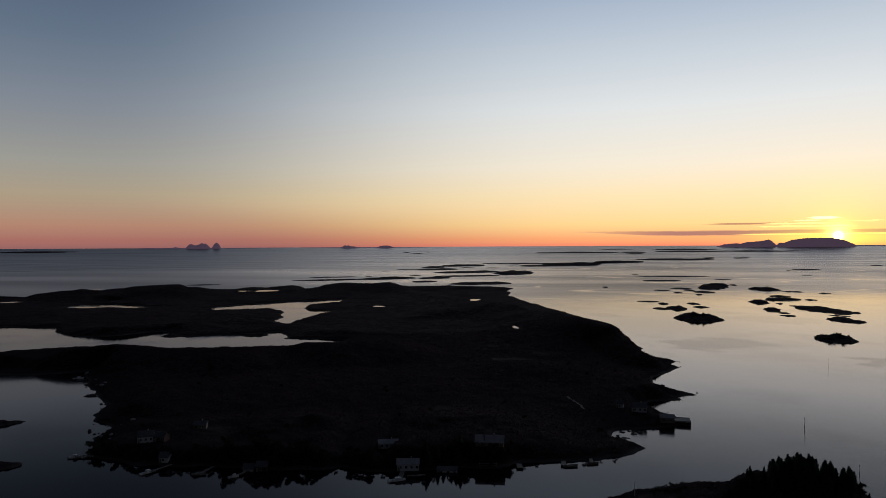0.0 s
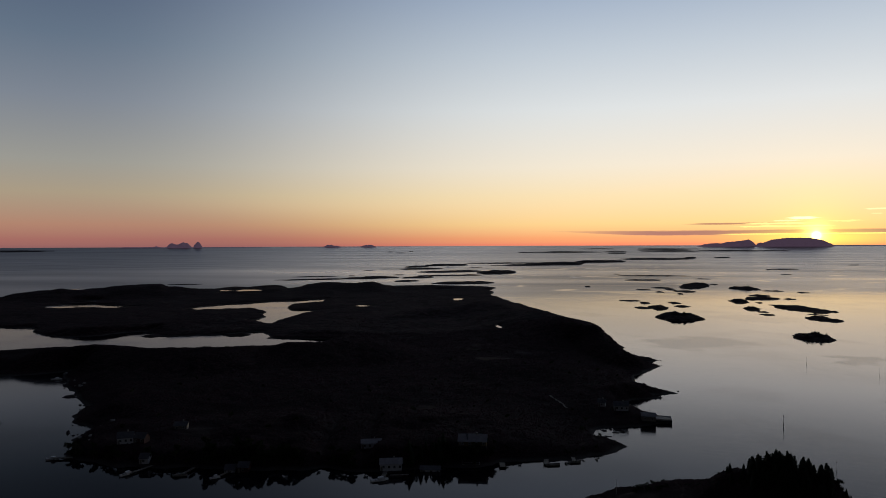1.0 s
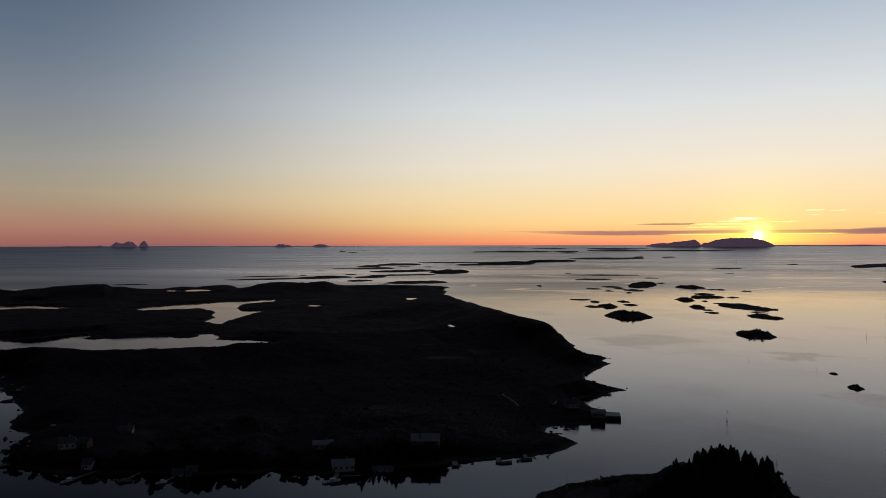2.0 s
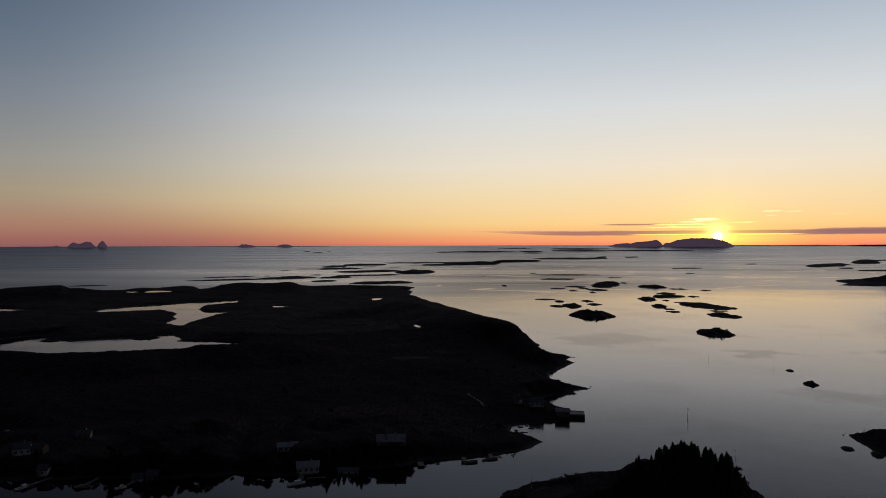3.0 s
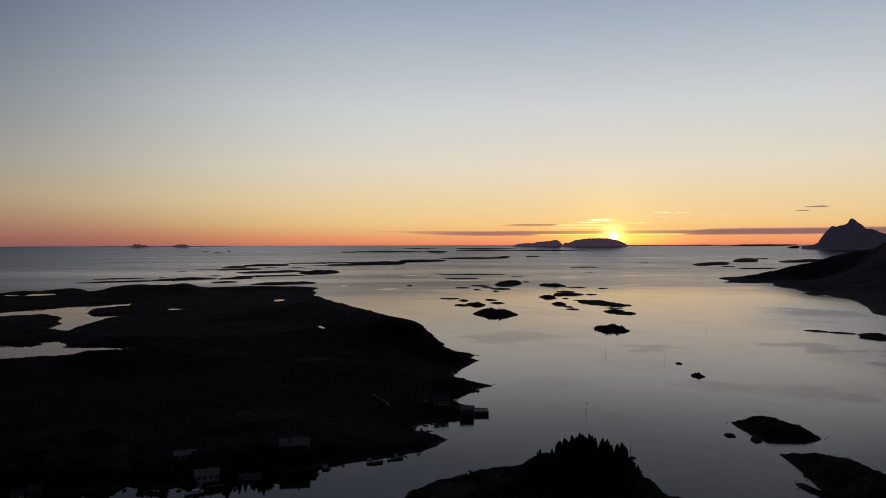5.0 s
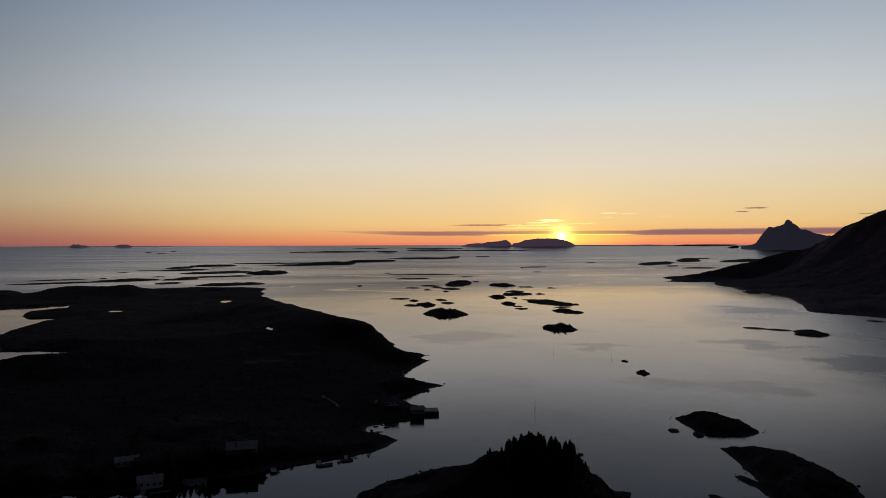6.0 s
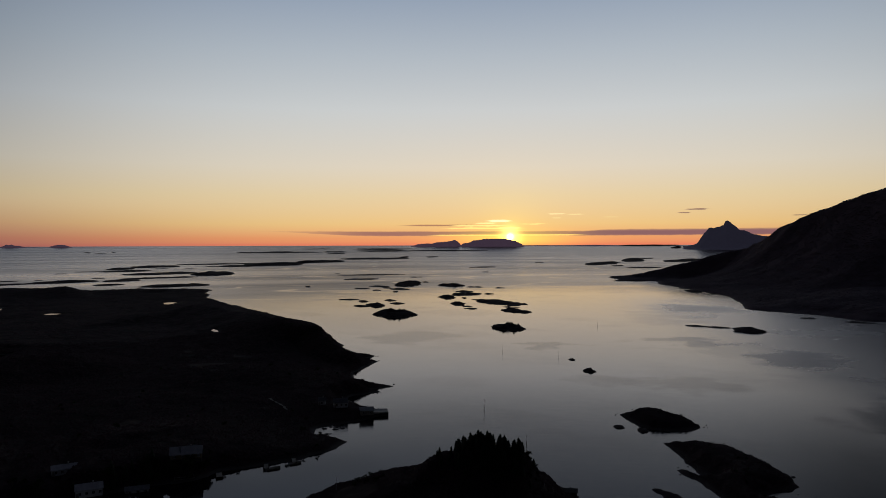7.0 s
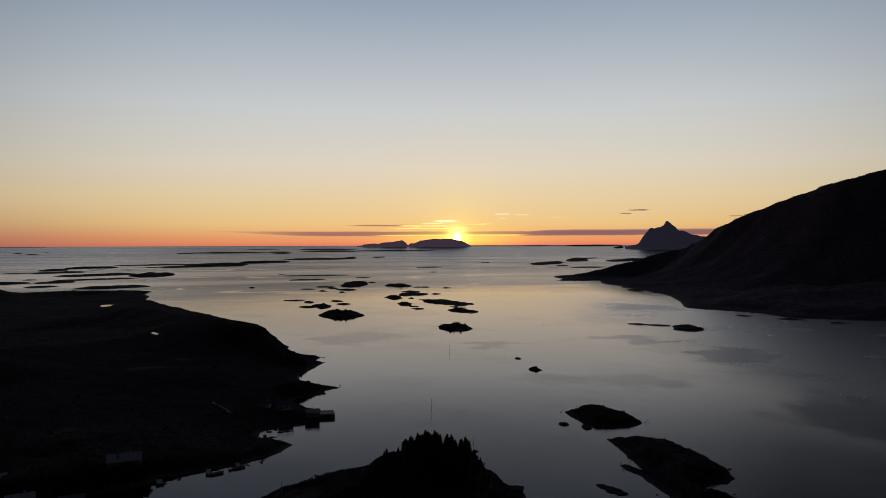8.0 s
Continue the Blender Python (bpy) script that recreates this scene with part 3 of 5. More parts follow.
PEAK = [(3184, 3444, 68.5), (3230, 3400, 88.4), (3248, 3383, 106.5), (3266, 3366, 139.1), (3283, 3349, 171.5), (3296, 3337, 191.3), (3315, 3317, 194.6), (3340, 3293, 197.9), (3356, 3276, 212.1), (3366, 3266, 235.3), (3373, 3259, 240.5), (3383, 3249, 231.4), (3397, 3234, 213.2), (3415, 3214, 191.5), (3443, 3185, 173.2), (3475, 3150, 155.1), (3506, 3115, 145.9), (3541, 3075, 136.7), (3602, 3003, 101.1), (3633, 2966, 76.5)]
CAPE_COAST = [(1295, 1707), (1233, 1585), (1164, 1521), (1247, 1470), (1148, 1262), (1070, 1100), (1012, 967), (945, 872), (852, 778), (870, 710), (870, 662), (850, 604), (881, 562), (916, 519), (980, 406)]
CAPE_COAST += [(2350, 900), (3300, 1300), (3100, 1900), (2500, 1950), (1900, 1750), (1480, 1730)]
CAPE_SPINE = [(1289, 1645, 3), (1339, 1578, 22), (1396, 1501, 46), (1457, 1443, 68), (1475, 1409, 76), (1488, 1366, 81), (1487, 1338, 95), (1496, 1297, 119), (1491, 1257, 139), (1480, 1191, 165), (1490, 1146, 182), (1498, 1085, 204), (1503, 991, 228), (1490, 918, 235), (1523, 863, 252), (1671, 793, 300), (2163, 782, 510), (2338, 544, 618)]
CAPE_LOW = [(1301, 1453, 4), (1230, 1245, 20), (1114, 1004, 21), (1018, 808, 33), (1083, 719, 54), (1131, 641, 73), (1188, 527, 91)]
ISLET_A_COAST = [(259, 331), (268, 337), (279, 334), (287, 328), (290, 314), (286, 296), (281, 289), (271, 287), (259, 292), (251, 300), (253, 315)]
ISLET_B_COAST = [(244, 277), (253, 268), (264, 252), (263, 234), (257, 214), (249, 202), (242, 200), (235, 203), (225, 200), (231, 189), (229, 180), (206, 183), (208, 199), (214, 215), (217, 226), (219, 241), (223, 240), (224, 227), (225, 233), (232, 251)]
HEADLAND_COAST = [(63, 278), (77, 282), (97, 285), (113, 286), (130, 288), (150, 287), (162, 277), (164, 261), (160, 244), (156, 236), (161, 231), (159, 225), (142, 206), (121, 183), (97, 158), (64, 162), (50, 197), (47, 242)]
HEADLAND_SPINE = [(69, 261, 4.5), (82, 252, 8.5), (89, 247, 13), (97, 239, 17.5), (104, 230, 25), (113, 221, 28.5), (123, 216, 26.5), (130, 214, 24.5), (137, 215, 21), (144, 218, 16.5), (151, 222, 11)]
ROCKS_NEAR = [
    (249, 299, 3, 6, 1.6),
    (242, 310, 3, 5, 1.1),
    (195, 217, 6.5, 6, 1.4, 0.75),
    (641, 590, 18, 32, 4.0),
    (621, 649, 13, 9, 1.4),
    (635, 627, 15, 9, 1.4),
    (346, 507, 2.6, 5, 1.2),
    (327, 456, 5.3, 7, 2.4),
    (817, 652, 10, 11, 1.3),
    (830, 589, 16, 6, 2.0),
    (844, 535, 10, 10, 1.5),
    (1069, 1124, 17, 48, 2.5),
    (1060, 1039, 19, 23, 2.0),
    (1294, 1676, 17, 66, 3.0),
    (1221, 1507, 35, 40, 3.0)]
ROCKS_COVE = [(91, 367, 1.2, 1.0, 0.6), (95, 373, 1.8, 1.4, 0.6), (94, 362, 2.4, 1.0, 0.6), (99, 375, 1.2, 1.4, 0.6), (100, 369, 1.8, 1.0, 0.6), (103, 374, 2.4, 1.4, 0.6), (90, 360, 1.2, 1.0, 0.6), (104, 370, 1.8, 1.4, 0.6)]
ROCKS_WEST = [
    (-254, 393, 15, 5, 3.0),
    (-205, 316, 12, 5, 3.0),
    (-302, 783, 11, 9, 2.0),
    (-210, 785, 16, 5, 2.5),
    (-192, 380, 1, 5, 1.1),
    (-237, 471, 4, 5, 1.2),
    (-257, 508, 3, 5, 1.2)]

# ---- the main island ----
MAIN_COAST = COAST_NORTH + COAST_EAST + COAST_SOUTH + COAST_WEST


def main_depth(x, y):
    wx = x + 5 * fractal(x, y, 34, 3, 11) * (0.3 + 0.7 * ease(y, 380, 700)) + 1.9 * fractal(x, y, 11, 3, 15)
    wy = y + 5 * fractal(x, y, 34, 3, 21) * (0.3 + 0.7 * ease(y, 380, 700)) + 1.9 * fractal(x, y, 11, 3, 25)
    d = within(wx, wy, MAIN_COAST)
    for pool in (INLET, BAY, LAKE_LONG):
        d = np.minimum(d, -within(wx, wy, pool))
    for cx, cy, a, b in TARNS:
        d = np.minimum(d, (np.hypot((wx - cx) / a, (wy - cy) / b) - 1) * min(a, b))
    return d


def pool_reach(x, y, px, py, a, b):
    return np.hypot((x - px) / a, (y - py) / b) + 0.55 * fractal(x, y, (a + b) * 0.8, 4, 83)


POOLS = []          # small pools up on the heath: place, half width, half length, level


def main_height(x, y):
    d = main_depth(x, y)
    low = 2.6 * (1 - np.exp(-np.maximum(d, 0) / 5)) + np.minimum(np.maximum(d, 0) * 0.02, 3)
    turn, r = np.arctan2(x, y), np.hypot(x, y)
    crest_h = np.interp(turn, [math.atan2(p[0], p[1]) for p in CREST_NORTH], [p[2] for p in CREST_NORTH], right=0)
    off = r - 1560 - 25 * bumps(x, y, 140, 95)
    north = crest_h * np.exp(-(np.where(off < 0, -off / 150, off / 70)) ** 2) * ease(turn, 0.0, -0.05)
    high = np.maximum.reduce([north, ridge(x, y, SPINE_FAR, 90), ridge(x, y, SPINE_MID, 60), ridge(x, y, SPINE_FRONT, 55),
                              ridge(x, y, SPINE_EAST, 70), ridge(x, y, SPINE_CLIFF, 17, 1.8), ridge(x, y, SPINE_SOUTH, 70)])
    crest = np.interp(x, (-190, -165, -108, -100, -58, -49, -43, -35, -28, -22, 10, 28, 44, 70), (0.3, 0.45, 0.4, 1.0, 1.0, 0.1, 0.7, 0.7, 0.1, 0.9, 0.9, 0.7, 0.25, 0.1))
    low = low + 5.5 * crest * ease(d, 0.5, 11) * ease(y, 420, 360) * (1 + 0.35 * fractal(x, y, 17, 3, 91))          # the bank above the south shore
    rough = (1.3 * fractal(x, y, 45, 4, 31) + 0.35 * fractal(x, y, 7, 3, 37)) * ease(d, 0, 18)
    z = np.maximum(low, high * ease(d / (1 - 0.4 * ease(x, 60, 110)), -2, 26)) + rough
    for px, py, a, b, level in POOLS:
        z = np.where(z > level - 0.4, level - 0.4 + (z - level + 0.4) * ease(pool_reach(x, y, px, py, a, b), 0.9, 2.0), z)
    return np.where(d > 0, np.maximum(z, 0.15 + 0.1 * np.minimum(d, 3)), d * 0.45)


for wx, wy, a, b in POOL_PLACES:
    f = 1.0
    for _ in range(20):
        f = 1 - float(main_height(np.array([[wx * f]]), np.array([[wy * f]]))[0, 0]) / EYE
    px, py = wx * f, wy * f
    POOLS.append((px, py, a, b, float(main_height(np.array([[float(px)]]), np.array([[float(py - b)]]))[0, 0]) - 0.1))
main_ys = [296.0]
while main_ys[-1] < 1780:
    main_ys.append(main_ys[-1] + 1.4 + (main_ys[-1] - 296) * 0.0026)
main_island = tagged(sheet("island", np.arange(-1260, 232, 2.6), main_ys, main_height, HEATH),
                     "large dark heather island with tarns, inlets and low rocky knolls", "island", kind="structure")


def still_sheet(name, cx, cy, a, b, z, label):
    n = 28
    me = bpy.data.meshes.new(name)
    rim = [(cx + a * math.cos(2 * math.pi * k / n), cy + b * math.sin(2 * math.pi * k / n), z) for k in range(n)]
    me.from_pydata([(cx, cy, z)] + rim, [], [(0, 1 + k, 1 + (k + 1) % n) for k in range(n)])
    me.materials.append(STILL)
    tagged(new(name, me), label, "water", kind="structure")


def sheltered(outline, name, label):
    xs, ys = [p[0] for p in outline], [p[1] for p in outline]
    still_sheet(name, (min(xs) + max(xs)) / 2, (min(ys) + max(ys)) / 2, (max(xs) - min(xs)) * 0.62, (max(ys) - min(ys)) * 0.62, 0.06, label)


sheltered(BAY, "water_bay", "still bright water of a sheltered bay")
sheltered(LAKE_LONG, "water_lake", "still bright water of a long tarn")
sheltered(INLET, "water_inlet", "still bright water of a long inlet")
for px, py, a, b, level in POOLS:
    still_sheet("water_pool", px, py, a * 1.7, b * 1.7, level, "still bright pool on the dark heath")
for row in TARNS:
    still_sheet("water_tarn", row[0], row[1], row[2] * 1.3, row[3] * 1.3, 0.06, "still bright water of a small tarn on the heath")

# ---- headland under the camera ----
def headland_height(x, y):
    wx, wy = x + 2.2 * fractal(x, y, 16, 4, 41), y + 2.2 * fractal(x, y, 16, 4, 45)
    d = within(wx, wy, HEADLAND_COAST)
    low = 3.0 * (1 - np.exp(-np.maximum(d, 0) / 5)) + np.minimum(np.maximum(d, 0) * 0.1, 6)
    z = np.maximum(low, np.maximum(ridge(x, y, HEADLAND_SPINE, 24, 1.7), 0.75 * ridge(x, y, HEADLAND_SPINE[3:], 45, 1.7)) * ease(d, -1, 20)) + 0.8 * fractal(x, y, 12, 4, 51) * ease(d, 0, 10)
    return np.where(d > 0, np.maximum(z, 0.15), d * 0.5)


headland = tagged(sheet("headland", np.arange(35, 175, 1.2), np.arange(150, 300, 1.2), headland_height, HEATH),
                  "steep dark wooded headland rising out of the sound", "headland", kind="structure")

# ---- the mountain side across the sound ----
def cape_height(x, y):
    wx, wy = x + 14 * fractal(x, y, 120, 4, 61), y + 14 * fractal(x, y, 120, 4, 65)
    d = within(wx, wy, CAPE_COAST)
    low = 4 * (1 - np.exp(-np.maximum(d, 0) / 14)) + np.maximum(d, 0) * 0.03
    high = np.maximum(hillside(x, y, CAPE_SPINE, 2.2, 30, 3.0), 0.5 * hillside(x, y, CAPE_LOW, 4.0, 60, 1.3))
    rough = (4.5 * fractal(x, y, 150, 5, 71)) * ease(d, 10, 160) + 2.2 * fractal(x, y, 45, 3, 77) * ease(d, 0, 30)
    z = np.maximum(low, high * ease(d, -5, 60)) + rough
    return np.where(d > 0, np.maximum(z, 0.2), d * 0.4)


tagged(sheet("mountain", np.arange(780, 3320, 8.0), np.arange(380, 2360, 8.0), cape_height, MOUNTAIN),
       "dark mountain side running down to a low cape in the sea", "mountain", kind="structure")


# ---- islets, skerries and far islands ----
def islet(name, outline, top, seed, label, step=1.0):
    xs, ys = [p[0] for p in outline], [p[1] for p in outline]

    def height(x, y):
        d = within(x + 1.3 * fractal(x, y, 9, 4, seed), y + 1.3 * fractal(x, y, 9, 4, seed + 5), outline)
        z = top * ease(d, -1, 13) + 0.5 * fractal(x, y, 6, 3, seed + 9) * ease(d, 0, 4)
        return np.where(d > 0, np.maximum(z, 0.12), d * 0.5)

    ob = sheet(name, np.arange(min(xs) - 6, max(xs) + 6, step), np.arange(min(ys) - 6, max(ys) + 6, step), height, SKERRY_ROCK)
    return tagged(ob, label, "islet", kind="structure"), height


def skerry(cx, cy, across, along, top, seed, label, group, lean=0.0):
    """A low whale-backed rock: across lies square to the way from the origin, along follows it; lean slants it."""
    r = math.hypot(cx, cy)
    ux, uy = cx / r, cy / r
    reach = max(across, along) * 1.5 + 4
    step = max(0.6, min(across, along * 2) / 18)
    level = float(sea_level(r))

    def height(x, y):
        v = (x - cx) * ux + (y - cy) * uy
        u = (x - cx) * uy - (y - cy) * ux
        size = math.sqrt(across * min(along, across))
        u = u + 0.16 * size * fractal(x, y, size * 0.8, 3, seed + 29)
        v = v + lean * along * u / across
        q = (np.abs(u / across) ** (3.2 if lean < 0 else 1.7) + np.abs(v / (along * (1 - 0.4 * abs(lean)))) ** 1.7) ** 0.6
        q = q + 0.17 * fractal(x, y, size * 0.9, 3, seed) + 0.09 * fractal(x, y, size * 0.25, 3, seed + 17)
        d = 1 - q
        base = level if level == 0 else sea_level(np.hypot(x, y))
        lump = np.sqrt(np.clip(d, 0, 1)) * (0.8 + 0.35 * fractal(x, y, size * 0.5, 3, seed + 3))
        return base + np.where(d > 0, np.maximum(top * lump, 0.1), d * max(top, 2.0) * 2)

    floor = -1.2 if level == 0 else level - 4
    xs, ys = np.arange(cx - reach, cx + reach, step), np.arange(cy - reach, cy + reach, step)
    ob = sheet("skerry", xs, ys, lambda x, y: np.where(np.abs((x - cx) * uy - (y - cy) * ux) < across * 1.45, height(x, y), -9), SKERRY_ROCK, floor)
    return tagged(ob, label, "skerry", group), height


skerry_ground = {}
for group, rows, label, lean in (
        ("skerries in the sound", SKERRIES_NEAR_SOUND, "low dark rocky islet with grass on its back", 0.75),
        ("skerries in the sound", SKERRIES_MID_SOUND, "low dark skerry in calm water", 0.2),
        ("skerries in the sound", SKERRIES_MID_WEST, "small flat dark skerry in calm water", 0.2),
        ("outer skerries", SKERRIES_OUTER, "long flat dark skerry far out", -0.2),
        ("western islands", ISLANDS_WEST, "long low dark island beyond the headland", -0.55),
        ("western islands", ISLANDS_WEST_FAR, "long low dark island beyond the headland", -0.5),
        ("western islands", ISLANDS_OUTER, "long low dark island in the open sea", -0.6),
        ("islands on the horizon", ISLANDS_HORIZON, "thin dark island near the horizon", 0),
        ("islands on the horizon", ISLANDS_HORIZON_EAST, "low dark island off the cape", -0.3),
        ("shore rocks", ROCKS_NEAR, "bare dark rock awash in calm water", 0.3),
        ("shore rocks", ROCKS_COVE, "small bare dark rock awash in the cove", 0.2),
        ("shore rocks", ROCKS_WEST, "bare dark rock awash near the shore", 0)):
    for row in rows:
        skerry_ground[row[:2]] = skerry(*row[:5], 100 + 7 * len(skerry_ground), label, group, row[5] if len(row) > 5 else lean)

islet_a = islet("islet", ISLET_A_COAST, 4.5, 301, "small dark wooded islet with rocky shore")[1]
islet_b = islet("islet", ISLET_B_COAST, 5.5, 321, "dark wooded islet with a rocky spit")[1]


def far_mountain(name, line, width, seed, label, power=1.2, step=None, mat=HAZE_ROCK):
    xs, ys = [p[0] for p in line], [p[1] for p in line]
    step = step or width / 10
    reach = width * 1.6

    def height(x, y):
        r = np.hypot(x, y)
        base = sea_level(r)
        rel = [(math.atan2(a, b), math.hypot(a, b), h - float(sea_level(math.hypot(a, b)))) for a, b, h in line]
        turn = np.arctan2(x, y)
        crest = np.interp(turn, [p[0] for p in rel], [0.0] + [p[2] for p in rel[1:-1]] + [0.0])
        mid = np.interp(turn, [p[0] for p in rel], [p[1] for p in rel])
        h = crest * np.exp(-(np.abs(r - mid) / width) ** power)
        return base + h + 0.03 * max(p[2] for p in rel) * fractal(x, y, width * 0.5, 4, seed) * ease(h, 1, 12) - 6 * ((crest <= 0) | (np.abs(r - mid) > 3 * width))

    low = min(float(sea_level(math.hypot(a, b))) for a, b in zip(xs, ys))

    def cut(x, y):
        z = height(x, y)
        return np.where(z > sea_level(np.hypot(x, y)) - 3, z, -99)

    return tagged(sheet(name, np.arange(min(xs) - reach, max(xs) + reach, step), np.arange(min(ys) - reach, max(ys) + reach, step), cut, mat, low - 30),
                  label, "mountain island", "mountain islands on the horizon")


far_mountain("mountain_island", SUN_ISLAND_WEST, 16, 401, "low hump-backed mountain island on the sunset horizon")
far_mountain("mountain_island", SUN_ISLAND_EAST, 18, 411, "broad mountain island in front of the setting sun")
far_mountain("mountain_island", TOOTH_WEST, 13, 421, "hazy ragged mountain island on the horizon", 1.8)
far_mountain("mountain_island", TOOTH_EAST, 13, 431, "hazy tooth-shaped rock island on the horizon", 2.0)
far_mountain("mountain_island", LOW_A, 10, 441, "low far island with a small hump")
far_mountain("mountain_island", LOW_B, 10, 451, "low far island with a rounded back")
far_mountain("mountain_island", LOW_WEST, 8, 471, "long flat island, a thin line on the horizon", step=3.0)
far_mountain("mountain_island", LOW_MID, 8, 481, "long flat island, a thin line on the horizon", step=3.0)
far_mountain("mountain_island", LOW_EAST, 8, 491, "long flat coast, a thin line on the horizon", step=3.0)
far_mountain("mountain_island", PEAK, 60, 461, "sharp-peaked dark mountain island behind the cape", 1.7, 6.0, HAZE_PEAK)


# ---- small builders ----
def part(name, bm, mat, parent=None, label=""):
    me = bpy.data.meshes.new(name)
    bm.to_mesh(me)
    bm.free()
    me.materials.append(mat)
    ob = new(name, me)
    ob.parent = parent
    return tagged(ob, label)


def thing(name, m, label, category, group="", kind=""):
    ob = new(name)
    ob.matrix_basis = m
    ob.empty_display_size = 0.5
    return tagged(ob, label, category, group, kind)


def block(bm, size, centre, bevel=0.0, turn=None):
    made = bmesh.ops.create_cube(bm, size=1.0)["verts"]
    m = Matrix.Translation(centre) @ (turn or Matrix()) @ Matrix.Diagonal((*size, 1))
    bmesh.ops.transform(bm, matrix=m, verts=made)
    if bevel:
        edges = list({e for v in made for e in v.link_edges})
        bmesh.ops.bevel(bm, geom=edges, offset=bevel, segments=1, affect="EDGES")
    return bm


def boxed(size, centre, bevel=0.02, turn=None):
    return block(bmesh.new(), size, centre, bevel, turn)


def rod(bm, a, b, r0, r1, sides=6):
    a, b = Vector(a), Vector(b)
    turn = (b - a).to_track_quat("Z", "Y").to_matrix().to_4x4()
    bmesh.ops.create_cone(bm, cap_ends=True, segments=sides, radius1=r0, radius2=r1, depth=(b - a).length,
                          matrix=Matrix.Translation((a + b) / 2) @ turn)
    return bm


def leafy(name, verts, faces, mat, parent, label=""):
    me = bpy.data.meshes.new(name)
    me.from_pydata(verts, [], faces)
    me.materials.append(mat)
    ob = new(name, me)
    ob.parent = parent
    return tagged(ob, label)


def main_ground(x, y):
    return float(main_height(np.array([[float(x)]]), np.array([[float(y)]]))[0, 0])


def headland_ground(x, y):
    return float(headland_height(np.array([[float(x)]]), np.array([[float(y)]]))[0, 0])


# ---- trees ----
def spruce(h, seed):
    rng = random.Random(seed)
    tree = thing("spruce", Matrix(), "dark spruce tree on the wooded headland", "tree", "spruces on the headland")
    bm = rod(bmesh.new(), (0, 0, -0.3), (0, 0, h * 0.55), 0.022 * h, 0.012 * h)
    rod(bm, (0, 0, h * 0.54), (0, 0, h * 0.98), 0.012 * h, 0.002 * h)
    part("trunk", bm, BARK, tree)
    verts, faces = [], []
    layers = 22
    for k in range(layers):
        f = k / (layers - 1)
        z = h * (0.08 + 0.90 * f)
        reach = h * (0.26 * (1 - f) ** 0.5 + 0.022)
        n = 9 - int(4 * f)
        for j in range(n):
            a = 2 * math.pi * (j + rng.random() * 0.6) / n + k
            r = reach * rng.uniform(0.65, 1.12)
            c, s = math.cos(a), math.sin(a)
            drop = r * rng.uniform(0.25, 0.5)
            w = r * 0.42 + 0.06
            for q in range(3):      # limb in three sprays, broad in the middle
                t0, t1 = q / 3.2, (q + 1.25) / 3.2
                w0, w1 = w * (1 - 0.5 * abs(t0 - 0.4)), w * (0.75 - 0.6 * t1)
                i = len(verts)
                tilt = rng.uniform(-0.25, 0.25) * w
                verts += [(c * r * t0 - s * w0, s * r * t0 + c * w0, z - drop * t0 - 0.15 * w0),
                          (c * r * t0 + s * w0, s * r * t0 - c * w0, z - drop * t0 - 0.15 * w0 + tilt),
                          (c * r * t1, s * r * t1, z - drop * t1 + 0.04 * r),
                          (c * r * t0, s * r * t0, z - drop * t0 + 0.10 * r)]
                faces += [(i, i + 2, i + 3), (i + 3, i + 2, i + 1)]
                if w1 > 0.04:
                    i = len(verts)
                    verts += [(c * r * t1 - s * w1, s * r * t1 + c * w1, z - drop * t1 - w1 * 0.6), (c * r * t1 + s * w1, s * r * t1 - c * w1, z - drop * t1 - w1 * 0.6),
                              (c * r * t0, s * r * t0, z - drop * t0)]
                    faces.append((i, i + 1, i + 2))
    leafy("crown", verts, faces, NEEDLES, tree)
    return tree


def birch(h, seed, label, group, name="birch"):
    rng = random.Random(seed)
    tree = thing(name, Matrix(), label, "tree", group)
    bm = rod(bmesh.new(), (0, 0, -0.3), (0.04 * h, 0, h * 0.5), 0.028 * h, 0.014 * h)
    tips = [(0.05 * h, 0.0, h * 0.72)]
    for k in range(6):
        a = k * 2.1 + rng.random()
        base = Vector((0.03 * h, 0, h * rng.uniform(0.25, 0.5)))
        tip = base + Vector((math.cos(a) * h * 0.26, math.sin(a) * h * 0.26, h * rng.uniform(0.15, 0.38)))
        rod(bm, base, tip, 0.012 * h, 0.004 * h, 5)
        tips.append(tuple(tip))
    rod(bm, (0.04 * h, 0, h * 0.49), tips[0], 0.013 * h, 0.004 * h, 5)
    part("trunk", bm, BARK, tree)
    verts, faces = [], []
    for tip in tips:
        spread = h * rng.uniform(0.13, 0.2)
        for _ in range(75):
            d = Vector((rng.gauss(0, 1), rng.gauss(0, 1), rng.gauss(0, 0.8)))
            d = d.normalized() * spread * rng.random() ** 0.45
            p = Vector(tip) + d
            u = Vector((rng.uniform(-1, 1), rng.uniform(-1, 1), rng.uniform(-1, 1))).normalized()
            v = u.orthogonal().normalized()
            s = h * rng.uniform(0.028, 0.062)
            i = len(verts)
            verts += [tuple(p + u * s), tuple(p + v * s * 0.7), tuple(p - u * s), tuple(p - v * s * 0.7)]
            faces.append((i, i + 1, i + 2, i + 3))
    leafy("crown", verts, faces, LEAVES, tree)
    return tree


def along_line(line, s):
    k = min(int(s), len(line) - 2)
    f = s - k
    return [line[k][i] + (line[k + 1][i] - line[k][i]) * f for i in range(2)]


spruces = [spruce(h, 500 + k) for k, h in enumerate((8.0, 7.0, 6.0, 5.0))]
birches = [birch(h, 520 + k, "dark bushy birch tree by the shore", "birches") for k, h in enumerate((6.0, 5.0, 4.0))]
used = set()


